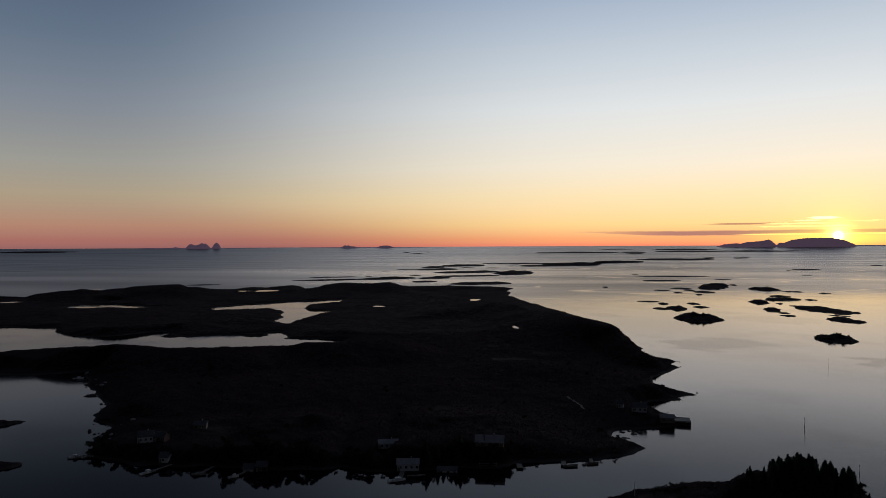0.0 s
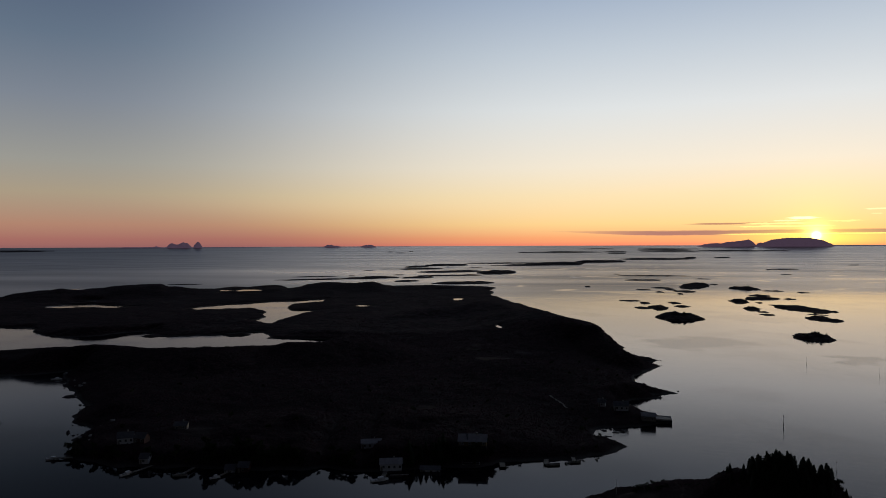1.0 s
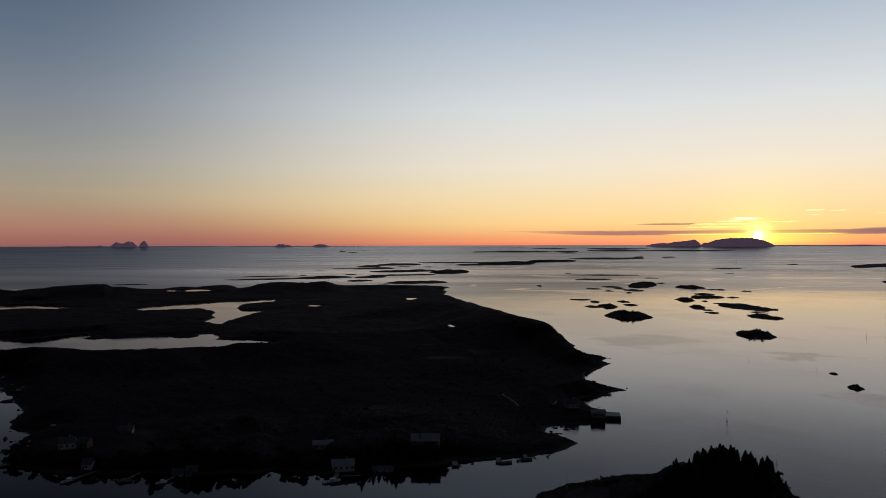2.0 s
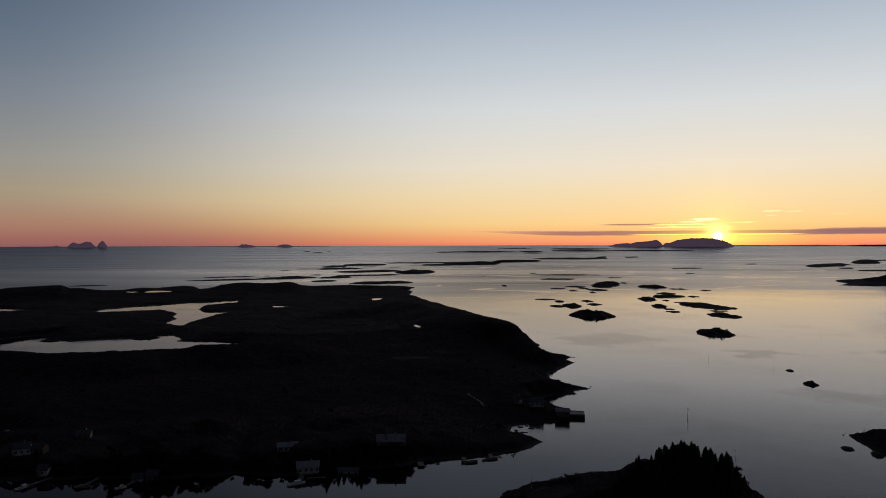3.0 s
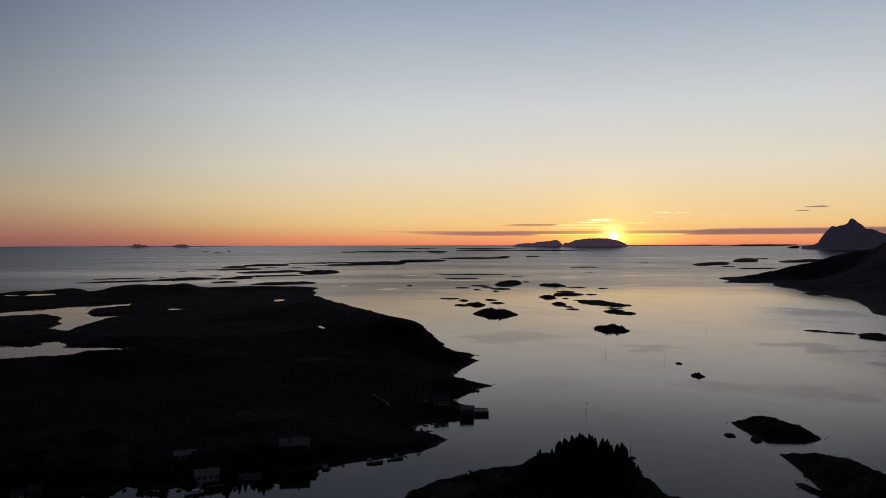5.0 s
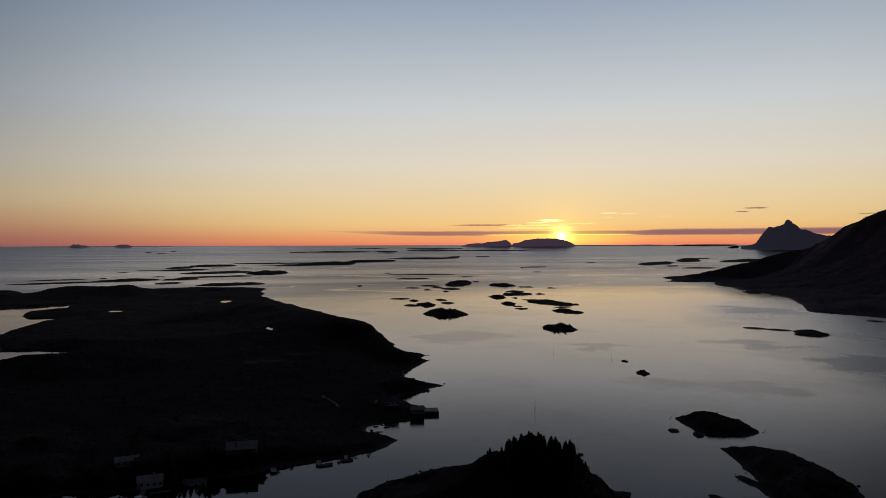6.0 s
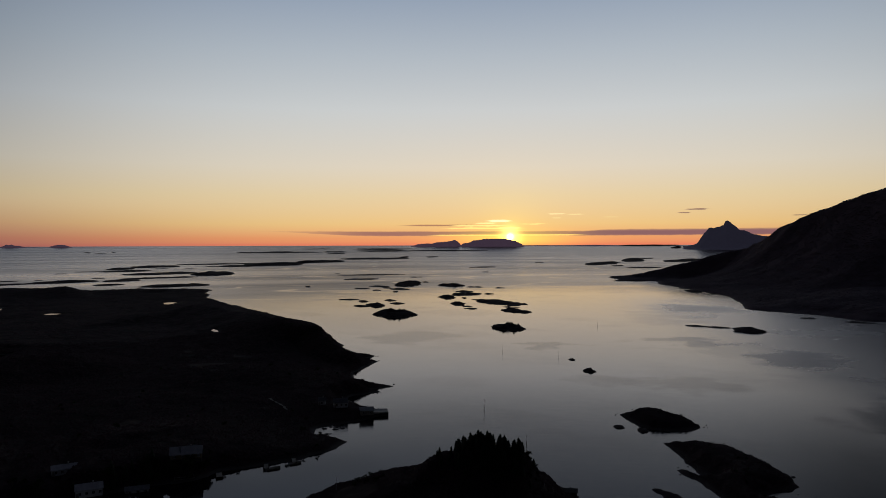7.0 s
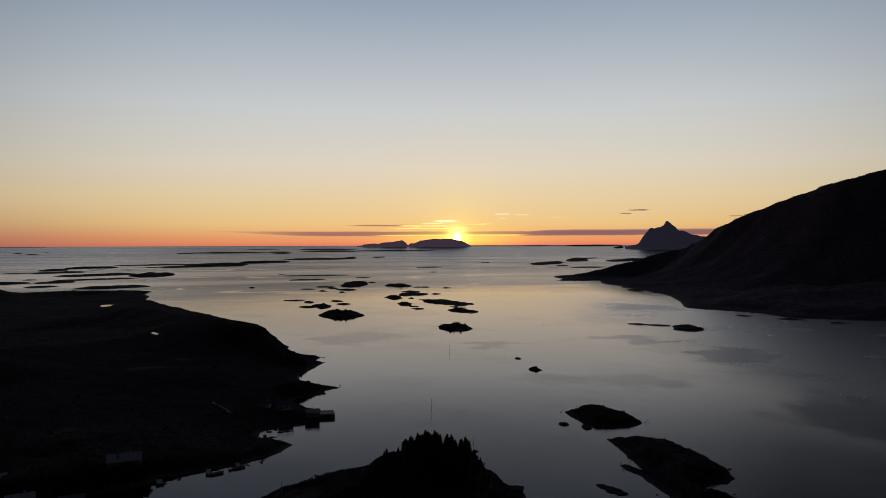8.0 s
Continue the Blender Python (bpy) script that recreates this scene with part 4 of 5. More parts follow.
def plant(models, x, y, z, scale, rng):
    k = rng.randrange(len(models))
    m = pose(x, y, z, rng.uniform(-3, 3), rng.uniform(-3, 3), rng.uniform(0, 360)) @ Matrix.Scale(scale, 4)
    ob = models[k]
    if ob in used:
        return copy_thing(ob, m)
    used.add(ob)
    ob.matrix_basis = m
    return ob


rng = random.Random(9)
# the spruce stand on the headland's top
for s0, s1, count, low, high in ((4.22, 4.8, 40, 0.76, 1.02), (4.86, 5.74, 70, 0.82, 1.08), (5.95, 6.42, 26, 0.74, 0.96), (3.5, 3.75, 3, 0.45, 0.6), (3.85, 4.1, 3, 0.4, 0.55), (5.78, 5.86, 2, 0.7, 0.8), (6.55, 7.0, 4, 0.4, 0.55)):
    for k in range(count):
        px, py = along_line(HEADLAND_SPINE, rng.uniform(s0, s1))
        back = rng.uniform(-9, 6)
        r = math.hypot(px, py)
        px, py = px * (1 + back / r), py * (1 + back / r)
        plant(spruces, px, py, headland_ground(px, py) - 0.2, rng.uniform(low, high), rng)
for k in range(34):
    px, py = along_line(HEADLAND_SPINE, rng.uniform(4.5, 5.7) if k < 24 else rng.uniform(5.95, 6.9))
    back = rng.uniform(-14, 3)
    r = math.hypot(px, py)
    px, py = px * (1 + back / r), py * (1 + back / r)
    plant(birches, px, py, headland_ground(px, py) - 0.2, rng.uniform(0.5, 0.8), rng)
# bushes and young birches on its slopes
for k in range(46):
    s = rng.uniform(0.5, 1.25) if k < 14 else rng.uniform(4.0, 7.4)
    px, py = along_line(HEADLAND_SPINE, s)
    r = math.hypot(px, py)
    back = rng.uniform(-5, 1) if k < 24 else rng.uniform(-45, -4)
    px, py = px * (1 + back / r), py * (1 + back / r)
    g = headland_ground(px, py)
    if g > 1.2:
        plant(birches, px, py, g - 0.6, rng.uniform(0.35, 0.6) if k >= 14 else rng.uniform(0.4, 0.62), rng)
# rows of low birches on the skyline of the headland's western ridge and of the island's front ridge
def ridge_row(start, sweep, count, height, near_r, far_r, low, high):
    for k in range(count):
        turn = radians(start + sweep * (k + rng.uniform(-0.4, 0.4)) / count)
        reach = np.arange(near_r, far_r, 1.5)
        ground = height(reach[None, :] * math.sin(turn), reach[None, :] * math.cos(turn))[0]
        best = int(np.argmax((ground - EYE) / reach))
        plant(birches, reach[best] * math.sin(turn), reach[best] * math.cos(turn), float(ground[best]) - 0.3, rng.uniform(low, high), rng)


ridge_row(16.1, 2.9, 15, headland_height, 225.0, 285.0, 0.3, 0.5)
ridge_row(-18.21, 2.70, 14, main_height, 470.0, 640.0, 0.3, 0.55)
ridge_row(-14.22, 1.53, 4, main_height, 470.0, 640.0, 0.3, 0.5)
# woods along the south shore of the island
for x0, x1, count, models, low, high in ((-102, -56, 75, birches, 0.8, 1.25), (-44, -33, 16, birches, 0.7, 1.0), (-12, 9, 16, spruces, 0.6, 0.95), (-14, 6, 12, birches, 0.6, 0.9),
                                         (8, 30, 28, birches, 0.8, 1.1), (-160, -105, 34, birches, 0.6, 1.0), (-54, -22, 12, birches, 0.6, 0.9), (30, 44, 4, birches, 0.5, 0.8), (-178, -160, 8, birches, 0.7, 1.0), (60, 110, 8, birches, 0.4, 0.7)):
    made = 0
    for _ in range(count * 12):
        px, py = rng.uniform(x0, x1), rng.uniform(306, 345 if x1 < 40 else 372)
        d = float(main_depth(np.array([[px]]), np.array([[py]]))[0, 0])
        if 0.8 < d < 9 and made < count:
            plant(models, px, py, main_ground(px, py) - 0.2, 1.3 * rng.uniform(low, high), rng)
            made += 1
for k in range(45):
    px, py = rng.uniform(-190, 160), rng.uniform(335, 560)
    if float(main_depth(np.array([[px]]), np.array([[py]]))[0, 0]) > 6:
        plant(birches, px, py, main_ground(px, py) - 0.2, rng.uniform(0.5, 1.0), rng)
# wind-bent trees on the front ridge, the cliff and the islets
for s in (3.9, 4.75, 4.8, 4.86, 4.93, 4.98, 5.6, 8.2):
    px, py = along_line(SPINE_FRONT, s)
    plant(birches, px, py, main_ground(px, py) - 0.6, rng.uniform(0.45, 0.6), rng)
for s in (1.4, 2.3, 3.1, 3.6, 4.4, 5.1, 5.8):
    px, py = along_line(SPINE_CLIFF, s)
    plant(birches, px, py, main_ground(px, py) - 0.2, rng.uniform(0.4, 0.6), rng)


def backbone(row, share):
    """The highest spot of a skerry at that share of its width."""
    cx, cy, across, along = row[:4]
    height = skerry_ground[row[:2]][1]
    r = math.hypot(cx, cy)
    v = np.linspace(-1, 1, 41)[None, :] * along
    x = cx + cy / r * across * share + cx / r * v
    y = cy - cx / r * across * share + cy / r * v
    z = height(x, y)
    k = int(np.argmax(z))
    return float(x[0, k]), float(y[0, k]), float(z[0, k])


def wooded(row, shares, models, low, high):
    for share in shares:
        px, py, pz = backbone(row, share)
        if pz > 0.5:
            plant(models, px, py, pz - 0.2, rng.uniform(low, high), rng)


def juniper(h, seed):
    rnd = random.Random(seed)
    bush = thing("juniper_bush", Matrix(), "low dark juniper bush on the rock", "bush", "juniper bushes")
    part("stem", rod(bmesh.new(), (0, 0, -0.3), (0, 0, h * 0.5), 0.06 * h, 0.03 * h), BARK, bush)
    verts, faces = [], []
    for _ in range(150):
        a, q = rnd.uniform(0, 6.28), math.sqrt(rnd.random())
        z = h * (0.08 + 0.85 * rnd.random() * (1 - 0.6 * q * q))
        p = Vector((math.cos(a) * q * h * 0.8, math.sin(a) * q * h * 0.65, z))
        u = Vector((rnd.uniform(-1, 1), rnd.uniform(-1, 1), rnd.uniform(0.2, 1.4))).normalized()
        w = u.orthogonal().normalized()
        size = h * rnd.uniform(0.09, 0.2)
        i = len(verts)
        verts += [tuple(p + u * size), tuple(p + w * size * 0.5), tuple(p - u * size * 0.6), tuple(p - w * size * 0.5)]
        faces.append((i, i + 1, i + 2, i + 3))
    leafy("crown", verts, faces, NEEDLES, bush)
    return bush


junipers = [juniper(h, 560 + k) for k, h in enumerate((1.6, 1.3, 1.0))]
wooded(SKERRIES_NEAR_SOUND[0], (-0.6, -0.5, -0.38, -0.28, -0.12, 0.0, 0.12, 0.2, 0.33, 0.45, 0.6), junipers, 0.9, 1.4)
wooded(SKERRIES_NEAR_SOUND[1], (0.3, 0.38), junipers, 1.3, 1.7)
wooded(SKERRIES_NEAR_SOUND[1], (-0.3, -0.1, 0.1, 0.45), junipers, 0.6, 1.0)
wooded(SKERRIES_NEAR_SOUND[3], (-0.3, 0.1, 0.4), junipers, 0.6, 1.0)
wooded(SKERRIES_MID_SOUND[6], (0.12, 0.28), junipers, 1.6, 2.2)
for height, outline in ((islet_a, ISLET_A_COAST), (islet_b, ISLET_B_COAST)):
    x0, x1 = min(p[0] for p in outline), max(p[0] for p in outline)
    y0, y1 = min(p[1] for p in outline), max(p[1] for p in outline)
    made = 0
    for _ in range(900):
        px, py = rng.uniform(x0, x1), rng.uniform(y0, y1)
        g = float(height(np.array([[px]]), np.array([[py]]))[0, 0])
        if g > 1.4 and made < 36:
            plant(junipers if made > 5 else birches, px, py, g - 0.15, rng.uniform(0.45, 0.8) if made > 5 else rng.uniform(0.28, 0.4), rng)
            made += 1
# junipers along the headland's crest and the island's eastern cliff
for k in range(45):
    px, py = along_line(HEADLAND_SPINE, rng.uniform(0.4, 7.9))
    r = math.hypot(px, py)
    back = rng.gauss(0, 3.0)
    px, py = px * (1 + back / r), py * (1 + back / r)
    plant(junipers, px, py, headland_ground(px, py) - 0.15, rng.uniform(0.4, 0.9), rng)
for k in range(110):
    px, py = along_line(SPINE_CLIFF, rng.uniform(0.2, 6.9))
    px, py = px + rng.gauss(2, 5), py + rng.gauss(0, 5)
    g = main_ground(px, py)
    if g > 1:
        plant(junipers, px, py, g - 0.15, rng.uniform(0.5, 1.0), rng)


# ---- heather, dwarf birch and juniper scrub: low hummocks close together ----
def scrub(name, x, y, z, radius, height, mat, label, seed):
    """Low uneven domes: each a ring of six points in the ground round a raised, off-centre top."""
    rnd = np.random.default_rng(seed)
    n, k = len(x), 6
    a = 2 * np.pi * (np.arange(k)[None, :] + rnd.uniform(0, 0.7, (n, k))) / k
    reach = radius[:, None] * rnd.uniform(0.6, 1.25, (n, k))
    co = np.empty((n, k + 1, 3))
    co[:, :k, 0], co[:, :k, 1] = x[:, None] + reach * np.cos(a), y[:, None] + reach * np.sin(a)
    co[:, :k, 2] = z[:, None] - 0.5 * height[:, None] * rnd.uniform(0.2, 1.0, (n, k))
    co[:, k, 0], co[:, k, 1] = x + 0.4 * radius * rnd.uniform(-1, 1, n), y + 0.4 * radius * rnd.uniform(-1, 1, n)
    co[:, k, 2] = z + height
    i = np.arange(k)
    fan = np.stack([i, (i + 1) % k, np.full(k, k)], 1)
    tris = (fan[None] + (np.arange(n) * (k + 1))[:, None, None]).reshape(-1, 3).astype(np.int32)
    me = bpy.data.meshes.new(name)
    me.vertices.add(n * (k + 1))
    me.vertices.foreach_set("co", co.ravel())
    me.loops.add(tris.size)
    me.loops.foreach_set("vertex_index", tris.ravel())
    me.polygons.add(len(tris))
    me.polygons.foreach_set("loop_start", np.arange(0, tris.size, 3, dtype=np.int32))
    me.polygons.foreach_set("use_smooth", np.ones(len(tris), bool))
    me.materials.append(mat)
    me.update(calc_edges=True)
    return tagged(new(name, me), label, "scrub", kind="stuff")


def cover(name, count, box, ground, lowest, size, tall, mat, label, seed, thinning=True):
    """Scrub spread over a stretch of the plan, if thinning less densely with the distance from the origin."""
    rnd = np.random.default_rng(seed)
    x0, x1, y0, y1 = box
    x = rnd.uniform(x0, x1, count)
    y = y0 * (y1 / y0) ** rnd.random(count) if thinning else rnd.uniform(y0, y1, count)
    z = ground(x[None, :], y[None, :])[0]
    keep = (z > lowest) & (fractal(x[None, :], y[None, :], 60, 3, seed)[0] > -0.95)          # a few bare grassy patches between
    x, y, z = x[keep], y[keep], z[keep]
    grow = np.clip(np.hypot(x, y) / 500, 0.7, 1.7) * rnd.uniform(0.6, 1.4, len(x))
    return scrub(name, x, y, z, size * grow, tall * grow ** 0.6 * rnd.uniform(0.6, 1.3, len(x)), mat, label, seed + 1)


def open_heath(x, y):
    """The island's ground, with the pools left bare."""
    z = main_height(x, y)
    for px, py, a, b, level in POOLS:
        z = np.where(np.hypot((x - px) / (a * 2.6), (y - py) / (b * 2.6)) < 1, 0, z)
    return z


SCRUB = heath_material("scrub", (0.037, 0.0206, 0.0256), (0.048, 0.0258, 0.0318), (0.05, 0.04, 0.04), -0.5)
cover("heather", 95000, (-330, 205, 312, 760), open_heath, 1.2, 1.0, 0.50, SCRUB, "dense dark heather and dwarf birch over the near heath", 700)
cover("heather", 80000, (-1100, 205, 700, 1750), open_heath, 1.2, 1.1, 0.34, SCRUB, "dark heather hummocks over the far heath", 710)
cover("heather", 26000, (45, 168, 155, 292), headland_height, 1.2, 0.8, 0.45, SCRUB, "dark undergrowth on the steep headland", 720, False)
cover("heather", 14000, (200, 295, 175, 340), lambda x, y: np.maximum(islet_a(x, y), islet_b(x, y)), 0.2, 0.7, 0.4, SCRUB, "dark undergrowth on the wooded islets", 730, False)
cover("birch_wood", 70000, (820, 2400, 480, 1700), cape_height, 2.0, 1.7, 0.45, MOUNTAIN, "dark birch scrub on the mountain side", 740, False)


# ---- boulders along the shores ----
def boulder(seed):
    bm = bmesh.new()
    bmesh.ops.create_icosphere(bm, subdivisions=2, radius=1.0)
    for v in bm.verts:
        lump = noise.noise(v.co * 1.3 + Vector((seed * 3.7, 0, 0))) * 0.45 + noise.noise(v.co * 3.1 + Vector((0, seed, 0))) * 0.18
        v.co = v.co * (1 + lump)
        v.co.z *= 0.5
    me = bpy.data.meshes.new("boulder")
    bm.to_mesh(me)
    bm.free()
    me.materials.append(SKERRY_ROCK)
    return tagged(new("boulder", me), "dark weathered shore boulder half in the water", "boulder", "shore boulders")


boulders = [boulder(k + 1) for k in range(4)]
for outline, per_metre, big in ((COAST_EAST, 0.34, 1.0), (COAST_SOUTH, 0.12, 0.8), (COAST_WEST[:16], 0.16, 1.3), (HEADLAND_COAST[:12], 0.12, 0.8), (ISLET_A_COAST, 0.2, 0.9), (ISLET_B_COAST, 0.16, 0.9)):
    for (x0, y0), (x1, y1) in zip(outline, outline[1:]):
        for _ in range(int(math.hypot(x1 - x0, y1 - y0) * per_metre + rng.random())):
            f, size = rng.random(), big * rng.uniform(0.3, 1.0)
            plant(boulders, x0 + (x1 - x0) * f + rng.gauss(0, 2.0), y0 + (y1 - y0) * f + rng.gauss(0, 2.0), rng.uniform(-0.1, 0.15) * size, size, rng)


# pale bare slabs by the western landing
PALE = plain("pale_granite", (0.30, 0.29, 0.28), 0.85, 0, 2, 0.25)
slab = boulder(9)
slab.name, slab.data.name = "granite_slab", "granite_slab"
slab.data.materials[0] = PALE
tagged(slab, "pale bare granite slab on the western shore", "rock", "granite slabs")
for k in range(16):
    near = rng.choice(COAST_WEST[2:7] + COAST_WEST[11:15])
    px, py = near[0] + rng.uniform(1, 9), near[1] + rng.gauss(0, 4)
    plant([slab], px, py, max(main_ground(px, py), 0) + 0.1, rng.uniform(0.8, 2.0), rng)


# ---- houses ----
def house(m, width, depth, wall_height, rise, paint, roofing, label, windows=2, chimney=True, group="houses by the shore"):
    h = thing("house", m, label, "house", group)
    w, d = width / 2, depth / 2
    bm = bmesh.new()
    ring = [bm.verts.new(p) for p in ((-w, -d, -2.0), (w, -d, -2.0), (w, d, -2.0), (-w, d, -2.0))]
    top = [bm.verts.new(p) for p in ((-w, -d, wall_height), (w, -d, wall_height), (w, d, wall_height), (-w, d, wall_height))]
    peak = [bm.verts.new((-w, 0, wall_height + rise)), bm.verts.new((w, 0, wall_height + rise))]
    bm.faces.new(ring[::-1])
    bm.faces.new((ring[0], ring[1], top[1], top[0]))
    bm.faces.new((ring[2], ring[3], top[3], top[2]))
    bm.faces.new((ring[1], ring[2], top[2], peak[1], top[1]))
    bm.faces.new((ring[3], ring[0], top[0], peak[0], top[3]))
    bm.faces.new((top[0], top[1], peak[1], peak[0]))
    bm.faces.new((top[2], top[3], peak[0], peak[1]))
    part("wall", bm, paint, h)
    slope = math.atan2(rise, d)
    run = math.hypot(rise, d) + 0.45
    for side in (-1, 1):
        c = Vector((0, side * (d + 0.35) / 2, wall_height + rise / 2 - 0.05))
        part("roof_slope", boxed((width + 0.7, run, 0.12), c + Vector((0, 0, 0.14)), 0.02, Matrix.Rotation(-side * slope, 4, "X")), roofing, h)
    for k in range(windows):
        x = -w + width * (k + 0.5) / windows + (0.35 if windows > 2 else 0.0)
        window = part("window", frame_ring(x, -d - 0.02, wall_height * 0.58, 1.0, 1.15), WHITE, h)
        part("pane", boxed((0.86, 0.03, 1.0), (x, -d - 0.012, wall_height * 0.58), 0.0), GLASS, window)
    door = part("door", boxed((0.95, 0.07, 2.0), (-w + 0.7, -d - 0.03, 1.0), 0.01), PLANK, h)
    part("handle", boxed((0.05, 0.06, 0.12), (-w + 1.05, -d - 0.09, 1.0), 0.01), STEEL, door)
    part("foundation", boxed((width + 0.1, depth + 0.1, 2.2), (0, 0, -1.08), 0.0), SKERRY_ROCK, h)
    if chimney:
        part("chimney", boxed((0.6, 0.6, 1.3), (w * 0.3, 0, wall_height + rise + 0.3), 0.03), CONCRETE, h)
    return h


def frame_ring(x, y, z, width, height):
    bm = bmesh.new()
    for sx in (-1, 1):
        block(bm, (0.09, 0.08, height + 0.1), (x + sx * width / 2, y - 0.02, z), 0.01)
    for sz in (-1, 1):
        block(bm, (width - 0.1, 0.08, 0.09), (x, y - 0.02, z + sz * height / 2), 0.01)
    block(bm, (0.05, 0.06, height - 0.1), (x, y - 0.02, z), 0.0)
    return bm


def on_island(x, y):
    """The ground point that lies on the line from the eye to the water at (x, y)."""
    f = 1.0
    for _ in range(30):
        f = 1 - max(main_ground(x * f, y * f), 0.0) / EYE
    return x * f, y * f, main_ground(x * f, y * f)


def settle(x, y, turn, sunk=0.0):
    px, py, pz = on_island(x, y)
    return pose(px, py, pz - sunk, 0, 0, turn)


house(settle(-16, 311, 3), 9.6, 6.0, 2.9, 1.7, WHITE, METAL_ROOF, "white wooden boathouse with pale metal roof on the shore", 4)
house(settle(1.5, 310.5, -4), 8.8, 4.5, 2.0, 1.0, WHITE, SLATE, "long low white boathouse with dark roof by the water", 3, False)
house(settle(-27.5, 348, 6), 9.5, 5.5, 2.3, 1.3, WHITE, METAL_ROOF, "long white wooden house with pale metal roof", 4)
house(settle(23, 351, -8), 13.0, 7.0, 2.0, 2.4, OCHRE, METAL_ROOF, "ochre wooden house with wide pale metal roof", 4)
house(settle(22, 327, 10), 7.0, 5.0, 2.6, 1.8, RED, SLATE, "red wooden boathouse above a fenced terrace", 2, False)
house(settle(108, 430, -20), 4.0, 4.0, 2.5, 1.6, WHITE, SLATE, "small white cabin near the eastern quay", 1)
house(settle(117, 420, -12), 8.0, 6.0, 2.8, 2.0, WHITE, SLATE, "white wooden house near the eastern quay", 3)
house(settle(-153, 360, 15), 7.0, 6.0, 2.9, 2.2, WHITE, SLATE, "white wooden house above the western shore", 3)
house(settle(-145, 360, -10), 5.5, 5.0, 2.6, 2.0, RED, SLATE, "red wooden shed beside a white house", 2, False)
house(settle(-134, 386, 5), 6.5, 5.0, 2.2, 1.4, PLANK, SLATE, "grey weathered wooden cabin on the hillside", 2)
house(settle(-128, 322, 0), 4.0, 5.0, 2.4, 1.8, WHITE, SLATE, "small white boathouse at a jetty", 1, False)
house(settle(-87, 313, 4), 4.5, 5.0, 2.4, 1.8, WHITE, SLATE, "small white boathouse among birches", 1, False)
house(settle(-81, 313, -3), 4.8, 5.0, 2.4, 1.8, RED, SLATE, "small red boathouse among birches", 1, False)


# ---- quay and warehouse on the eastern point ----
quay = thing("quay", pose(133, 391, 0, 0, 0, -14), "grey concrete quay on timber piles at the point", "quay")
part("deck", boxed((8.5, 9.0, 0.5), (0, 0, 1.9), 0.04), CONCRETE, quay)
for x in (-3.6, 0, 3.6):
    for y in (-4, 0, 4):
        part("pile", rod(bmesh.new(), (x, y, -3), (x, y, 1.8), 0.2, 0.18, 8), BARK, quay)
for sx, sy, w, d in ((0, -4.35, 8.3, 0.12), (0, 4.35, 8.3, 0.12), (4.15, 0, 0.12, 8.5), (-4.15, 0, 0.12, 8.5)):
    part("board_skirt", boxed((w, d, 1.9), (sx, sy, 0.68), 0.0), TAR, quay)
for y in (-4.3, 4.3):
    part("kerb", boxed((8.5, 0.2, 0.25), (0, y, 2.25), 0.02), PLANK, quay)
house(settle(126, 396, -14), 7.5, 8.0, 2.6, 1.3, PLANK, SLATE, "grey weathered warehouse with metal roof at the quay", 2, False)


# ---- jetties and boats ----
def jetty(x, y, turn, length, width, label):
    j = thing("jetty", pose(x, y, 0, 0, 0, turn), label, "jetty", "jetties along the shore")
    bm = bmesh.new()
    n = int(length / 0.4)
    for k in range(n):
        block(bm, (width, 0.36, 0.06), (0, (k + 0.5) * length / n, 0.78))
    part("deck", bm, PLANK, j)
    for sx in (-1, 1):
        part("beam", boxed((0.14, length, 0.2), (sx * (width / 2 - 0.15), length / 2, 0.64), 0.0), BARK, j)
        for f in (0.1, 0.5, 0.92):
            part("post", rod(bmesh.new(), (sx * (width / 2 + 0.05), length * f, -3), (sx * (width / 2 + 0.05), length * f, 1.5), 0.11, 0.1, 7), BARK, j)
    return j


def boat(x, y, turn, length, label, cabin=True):
    b = thing("boat", pose(x, y, 0, 0, 0, turn), label, "boat", "small boats at the jetties")
    bm = bmesh.new()
    sections = []
    for k in range(9):
        f = k / 8
        half = 0.19 * length * (1 - max(0, f - 0.45) ** 2 / 0.34) + 0.02
        keel = -0.25 + 0.35 * max(0, f - 0.6)
        rim = 0.62 + 0.35 * f * f
        px = (f - 0.5) * length
        sections.append([bm.verts.new(p) for p in ((px, -half, rim), (px, -half * 0.8, 0.1), (px, 0, keel), (px, half * 0.8, 0.1), (px, half, rim), (px, half * 0.85, rim - 0.08), (px, 0, 0.18), (px, -half * 0.85, rim - 0.08))])
    for a, c in zip(sections, sections[1:]):
        for i in range(8):
            bm.faces.new((a[i], c[i], c[(i + 1) % 8], a[(i + 1) % 8]))
    bm.faces.new(sections[0])
    bm.faces.new(sections[-1][::-1])
    part("hull", bm, HULL if cabin else PLANK, b)
    if cabin:
        part("cabin", boxed((length * 0.34, length * 0.24, 1.0), (length * 0.06, 0, 1.1), 0.12), HULL, b)
        part("windscreen", boxed((0.06, length * 0.2, 0.45), (length * 0.235, 0, 1.3), 0.01), GLASS, b)
    part("outboard", boxed((0.35, 0.4, 0.9), (-length * 0.53, 0, 0.55), 0.08), STEEL, b)
    for f in (-0.25, 0.3):
        part("thwart", boxed((0.3, length * 0.26, 0.05), (length * f, 0, 0.5), 0.0), PLANK, b)
    return b


jetty(-18, 309, 175, 8.5, 2.2, "weathered plank jetty before the white boathouse")
boat(-20, 297.5, 20, 7.5, "white motor boat with a cabin beside the jetty")
jetty(-8, 303, 95, 8.0, 1.2, "narrow floating plank jetty")
jetty(34, 318, 178, 6.0, 2.6, "short plank jetty with a landing")
jetty(55, 322, 170, 6.5, 2.2, "short weathered plank jetty")
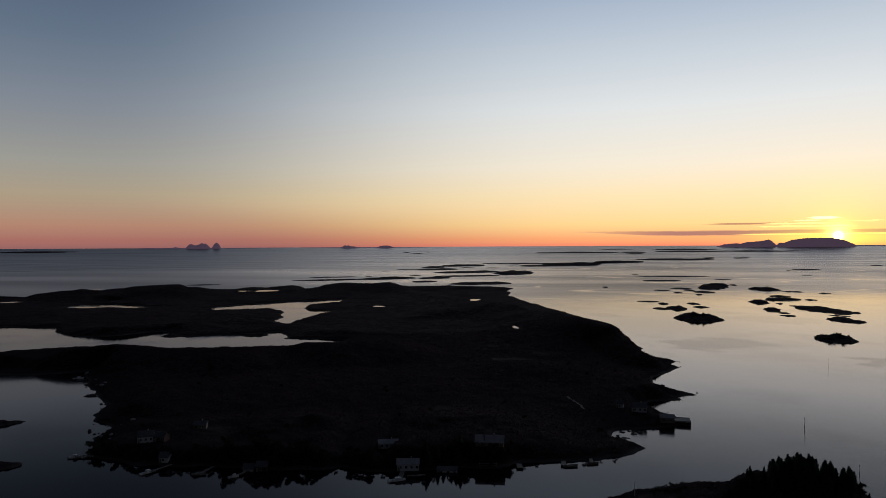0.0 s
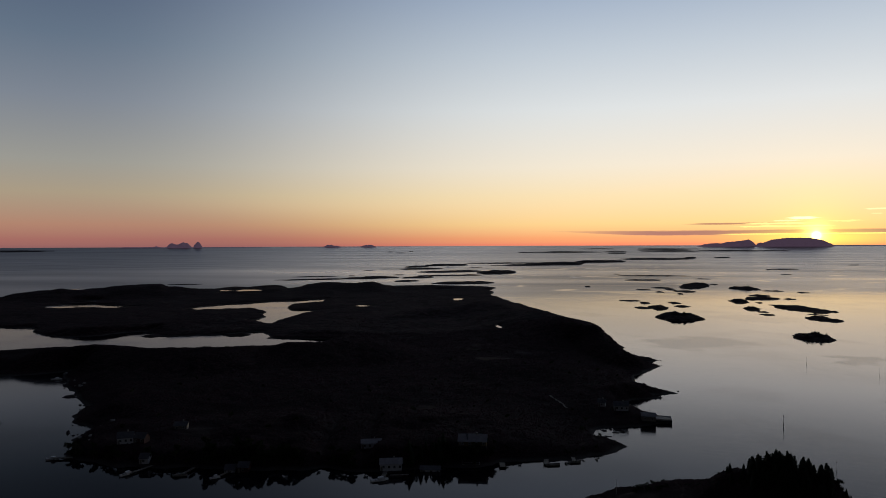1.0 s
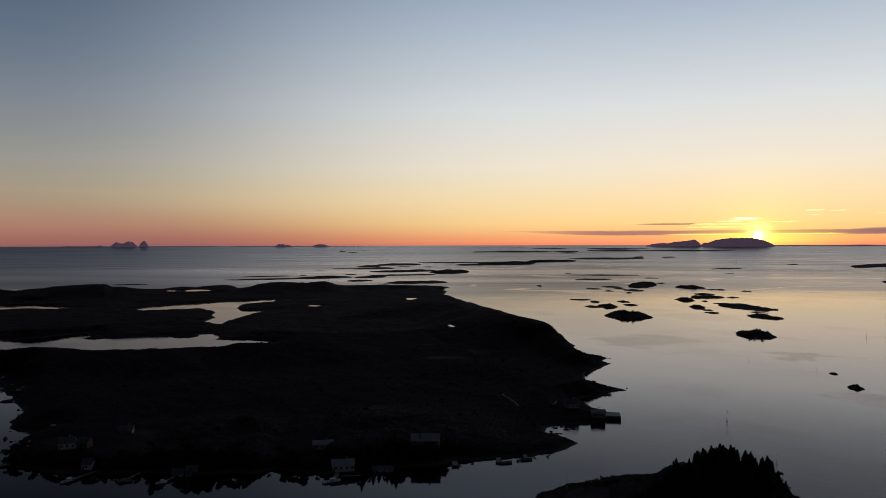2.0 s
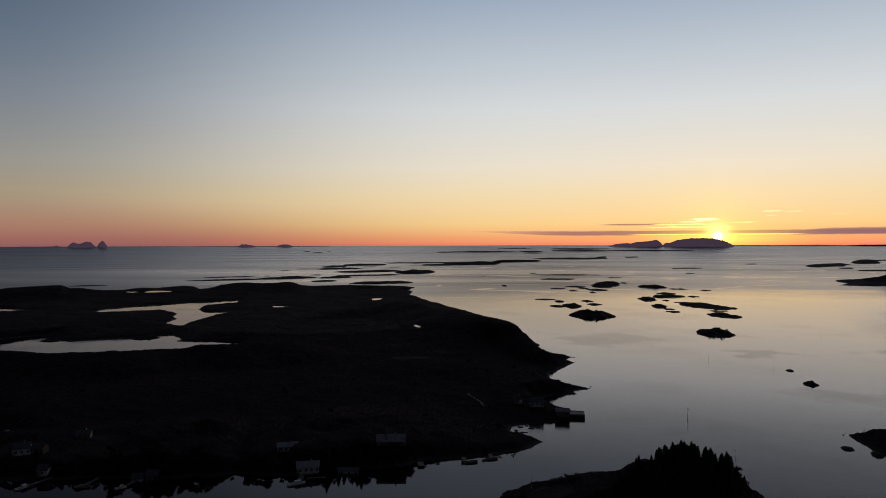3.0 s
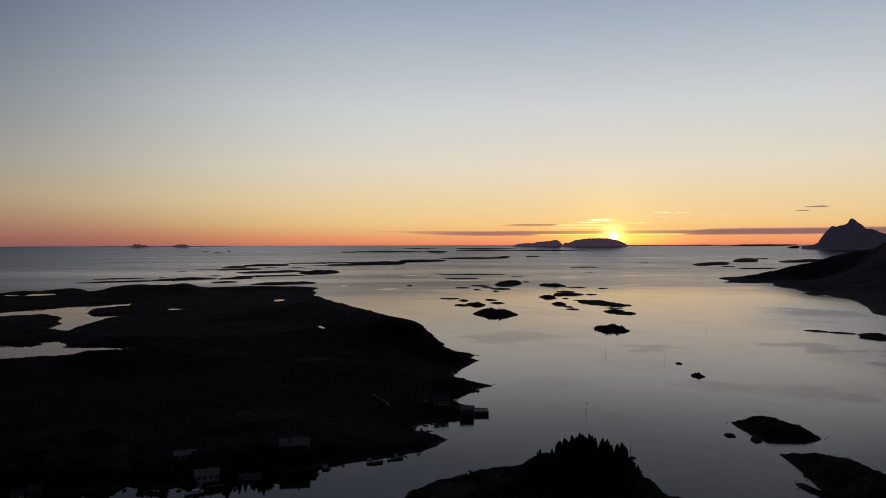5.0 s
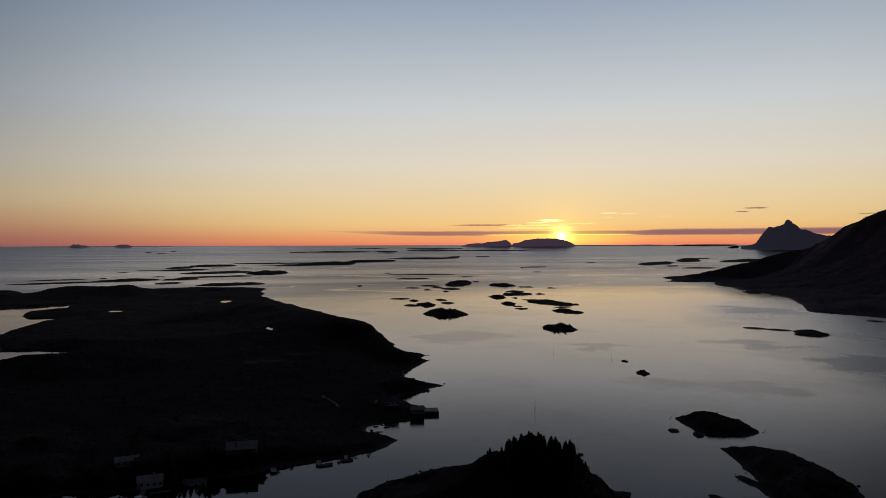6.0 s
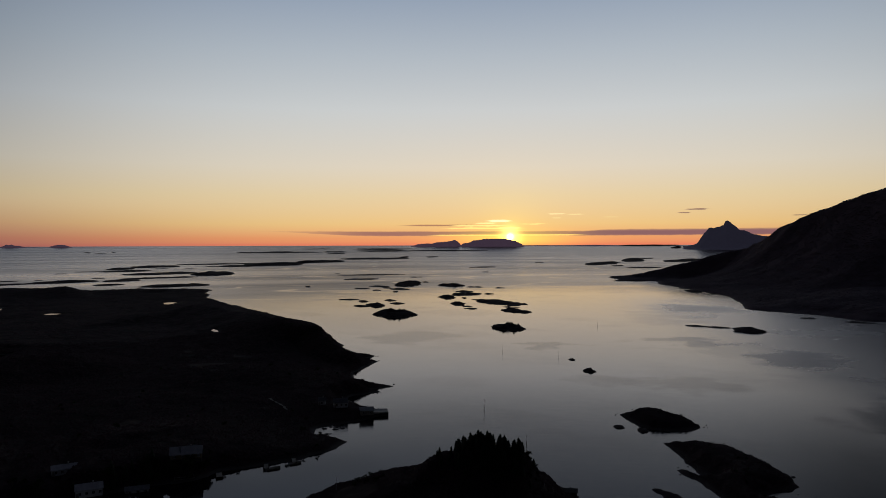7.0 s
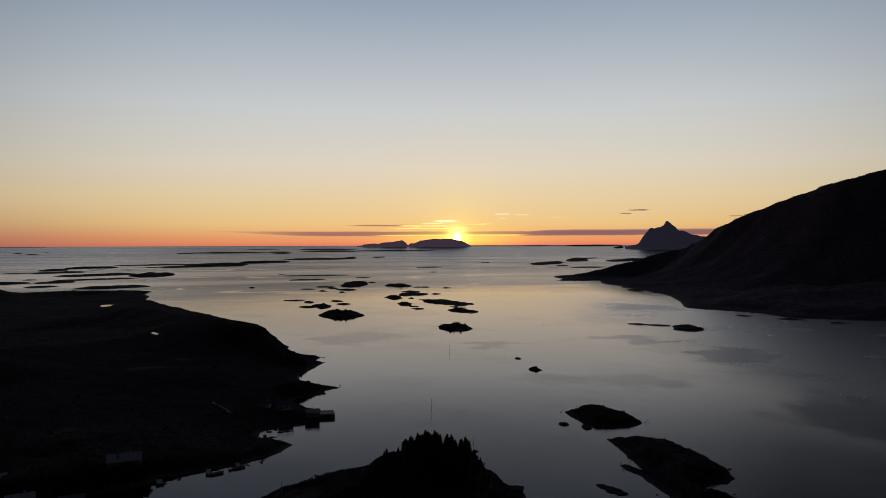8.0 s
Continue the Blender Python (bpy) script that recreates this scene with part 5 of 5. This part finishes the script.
boat(57, 315.5, 8, 6.5, "weathered wooden open boat beside a jetty", False)
jetty(68, 325, 172, 6.0, 2.0, "short weathered plank jetty")
boat(67.5, 319, 12, 6.0, "weathered wooden open boat beside a jetty", False)
terrace = jetty(20, 322, 178, 7.0, 8.0, "wide plank terrace on posts with a white railing")
for sx in (-1, 1):
    part("rail", boxed((0.08, 7.0, 0.08), (sx * 3.9, 3.5, 1.75), 0.01), WHITE, terrace)
    for f in (0.4, 2.4, 4.6, 6.7):
        part("rail_post", boxed((0.09, 0.09, 1.0), (sx * 3.9, f, 1.27), 0.01), WHITE, terrace)
part("rail", boxed((7.8, 0.08, 0.08), (0, 6.9, 1.75), 0.01), WHITE, terrace)
jetty(-123, 321, 150, 14.0, 1.6, "long plank jetty running out from the shore")
boat(-131, 309, 50, 6.0, "white motor boat at the end of a jetty")
jetty(-104, 316, 165, 9.0, 1.6, "bent plank jetty running out from the shore")
boat(-107, 306.5, 5, 6.0, "weathered wooden open boat at a jetty", False)
boat(-91, 303, 30, 4.5, "small white cabin boat near the shore")
jetty(-86, 313, 160, 9.0, 1.5, "plank jetty below the birches")
boat(-277, 532, 15, 7.5, "dark motor boat moored in the western cove")
boat(-236, 470, 5, 6.0, "weathered open wooden boat by the western shore", False)
jetty(-166, 333, 95, 9.0, 2.4, "wide floating jetty by the western point")
boat(-175, 332, 8, 5.5, "white motor boat by the western point")


# ---- sea marks ----
def sea_mark(x, y, z, height, label, arm=True, slim=1.0):
    s = thing("sea_mark", pose(x, y, z, 0, 0, 0), label, "sea mark", "sea marks in the sound")
    part("pole", rod(bmesh.new(), (0, 0, -3.0), (0, 0, height), 0.09 * slim, 0.07 * slim, 10), STEEL, s)
    part("top_mark", rod(bmesh.new(), (0, 0, height), (0, 0, height + 0.5), 0.2 * slim, 0.2 * slim, 10), BARK, s)
    part("sleeve", rod(bmesh.new(), (0, 0, 0), (0, 0, height * 0.42), 0.17 * slim, 0.15 * slim, 10), BARK, s)
    if arm:
        part("pointer", boxed((1.1, 0.08, 0.22), (0.5, 0, height - 0.8), 0.01), BARK, s)
    part("foot", rod(bmesh.new(), (0, 0, -3), (0, 0, 0.35), 0.5 * slim, 0.3 * slim, 10), CONCRETE, s)
    return s


sea_mark(194, 377, 0, 5.8, "slim iron sea mark with a pointer in the sound")
sea_mark(311, 567, 0, 6.0, "slim iron sea mark far out in the sound", False, 0.6)
sea_mark(179, 302, 0, 4.0, "slim iron perch off the headland", False, 0.6)
sea_mark(341, 520, 0, 5.0, "slim iron sea mark beside a rock", False, 0.6)
sea_mark(510, 694, 0, 5.2, "slim iron sea mark far out in the sound", False, 0.6)
mast_x, mast_y = along_line(HEADLAND_SPINE, 0.12)
mast = thing("flagpole", pose(mast_x, mast_y, headland_ground(mast_x, mast_y) - 0.2), "slim bare white flagpole on the headland", "flagpole")
part("pole", rod(bmesh.new(), (0, 0, 0), (0, 0, 5.6), 0.09, 0.05, 10), WHITE, mast)
part("knob", rod(bmesh.new(), (0, 0, 5.6), (0, 0, 5.8), 0.1, 0.04, 8), STEEL, mast)

# ---- buildings on the headland's shore ----
house(pose(157.6, 232.6, 0.6, 0, 0, -35), 5.6, 4.6, 1.9, 0.7, TAR, TAR, "dark tarred boathouse at the headland's foot", 1, False)
f = 1.0
for _ in range(30):
    f = 1 - headland_ground(143 * f, 238 * f) / EYE
house(pose(143 * f, 238 * f, headland_ground(143 * f, 238 * f) - 0.3, 0, 0, -32), 8.0, 6.0, 2.8, 2.0, WHITE, SLATE, "white house under the trees of the headland", 3)


# ---- gravel track over the island's shoulder ----
def track():
    pts = [on_island(*p)[:2] for p in ((81, 461), (83, 450), (85, 438), (85, 425))]
    verts, faces = [], []
    for k in range(40):
        s = k / 39 * (len(pts) - 1)
        i = min(int(s), len(pts) - 2)
        x = pts[i][0] + (pts[i + 1][0] - pts[i][0]) * (s - i)
        y = pts[i][1] + (pts[i + 1][1] - pts[i][1]) * (s - i)
        for q in range(4):
            ex = x + (q / 3 - 0.5) * 1.4 + 0.3 * math.sin(k * 0.7)
            verts.append((ex, y, main_ground(ex, y) + 0.25))
    for k in range(39):
        for q in range(3):
            a = k * 4 + q
            faces.append((a, a + 1, a + 5, a + 4))
    me = bpy.data.meshes.new("path")
    me.from_pydata(verts, [], faces)
    me.materials.append(GRAVEL)
    tagged(new("path", me), "short pale gravel track on the hillside", "path", kind="structure")


track()
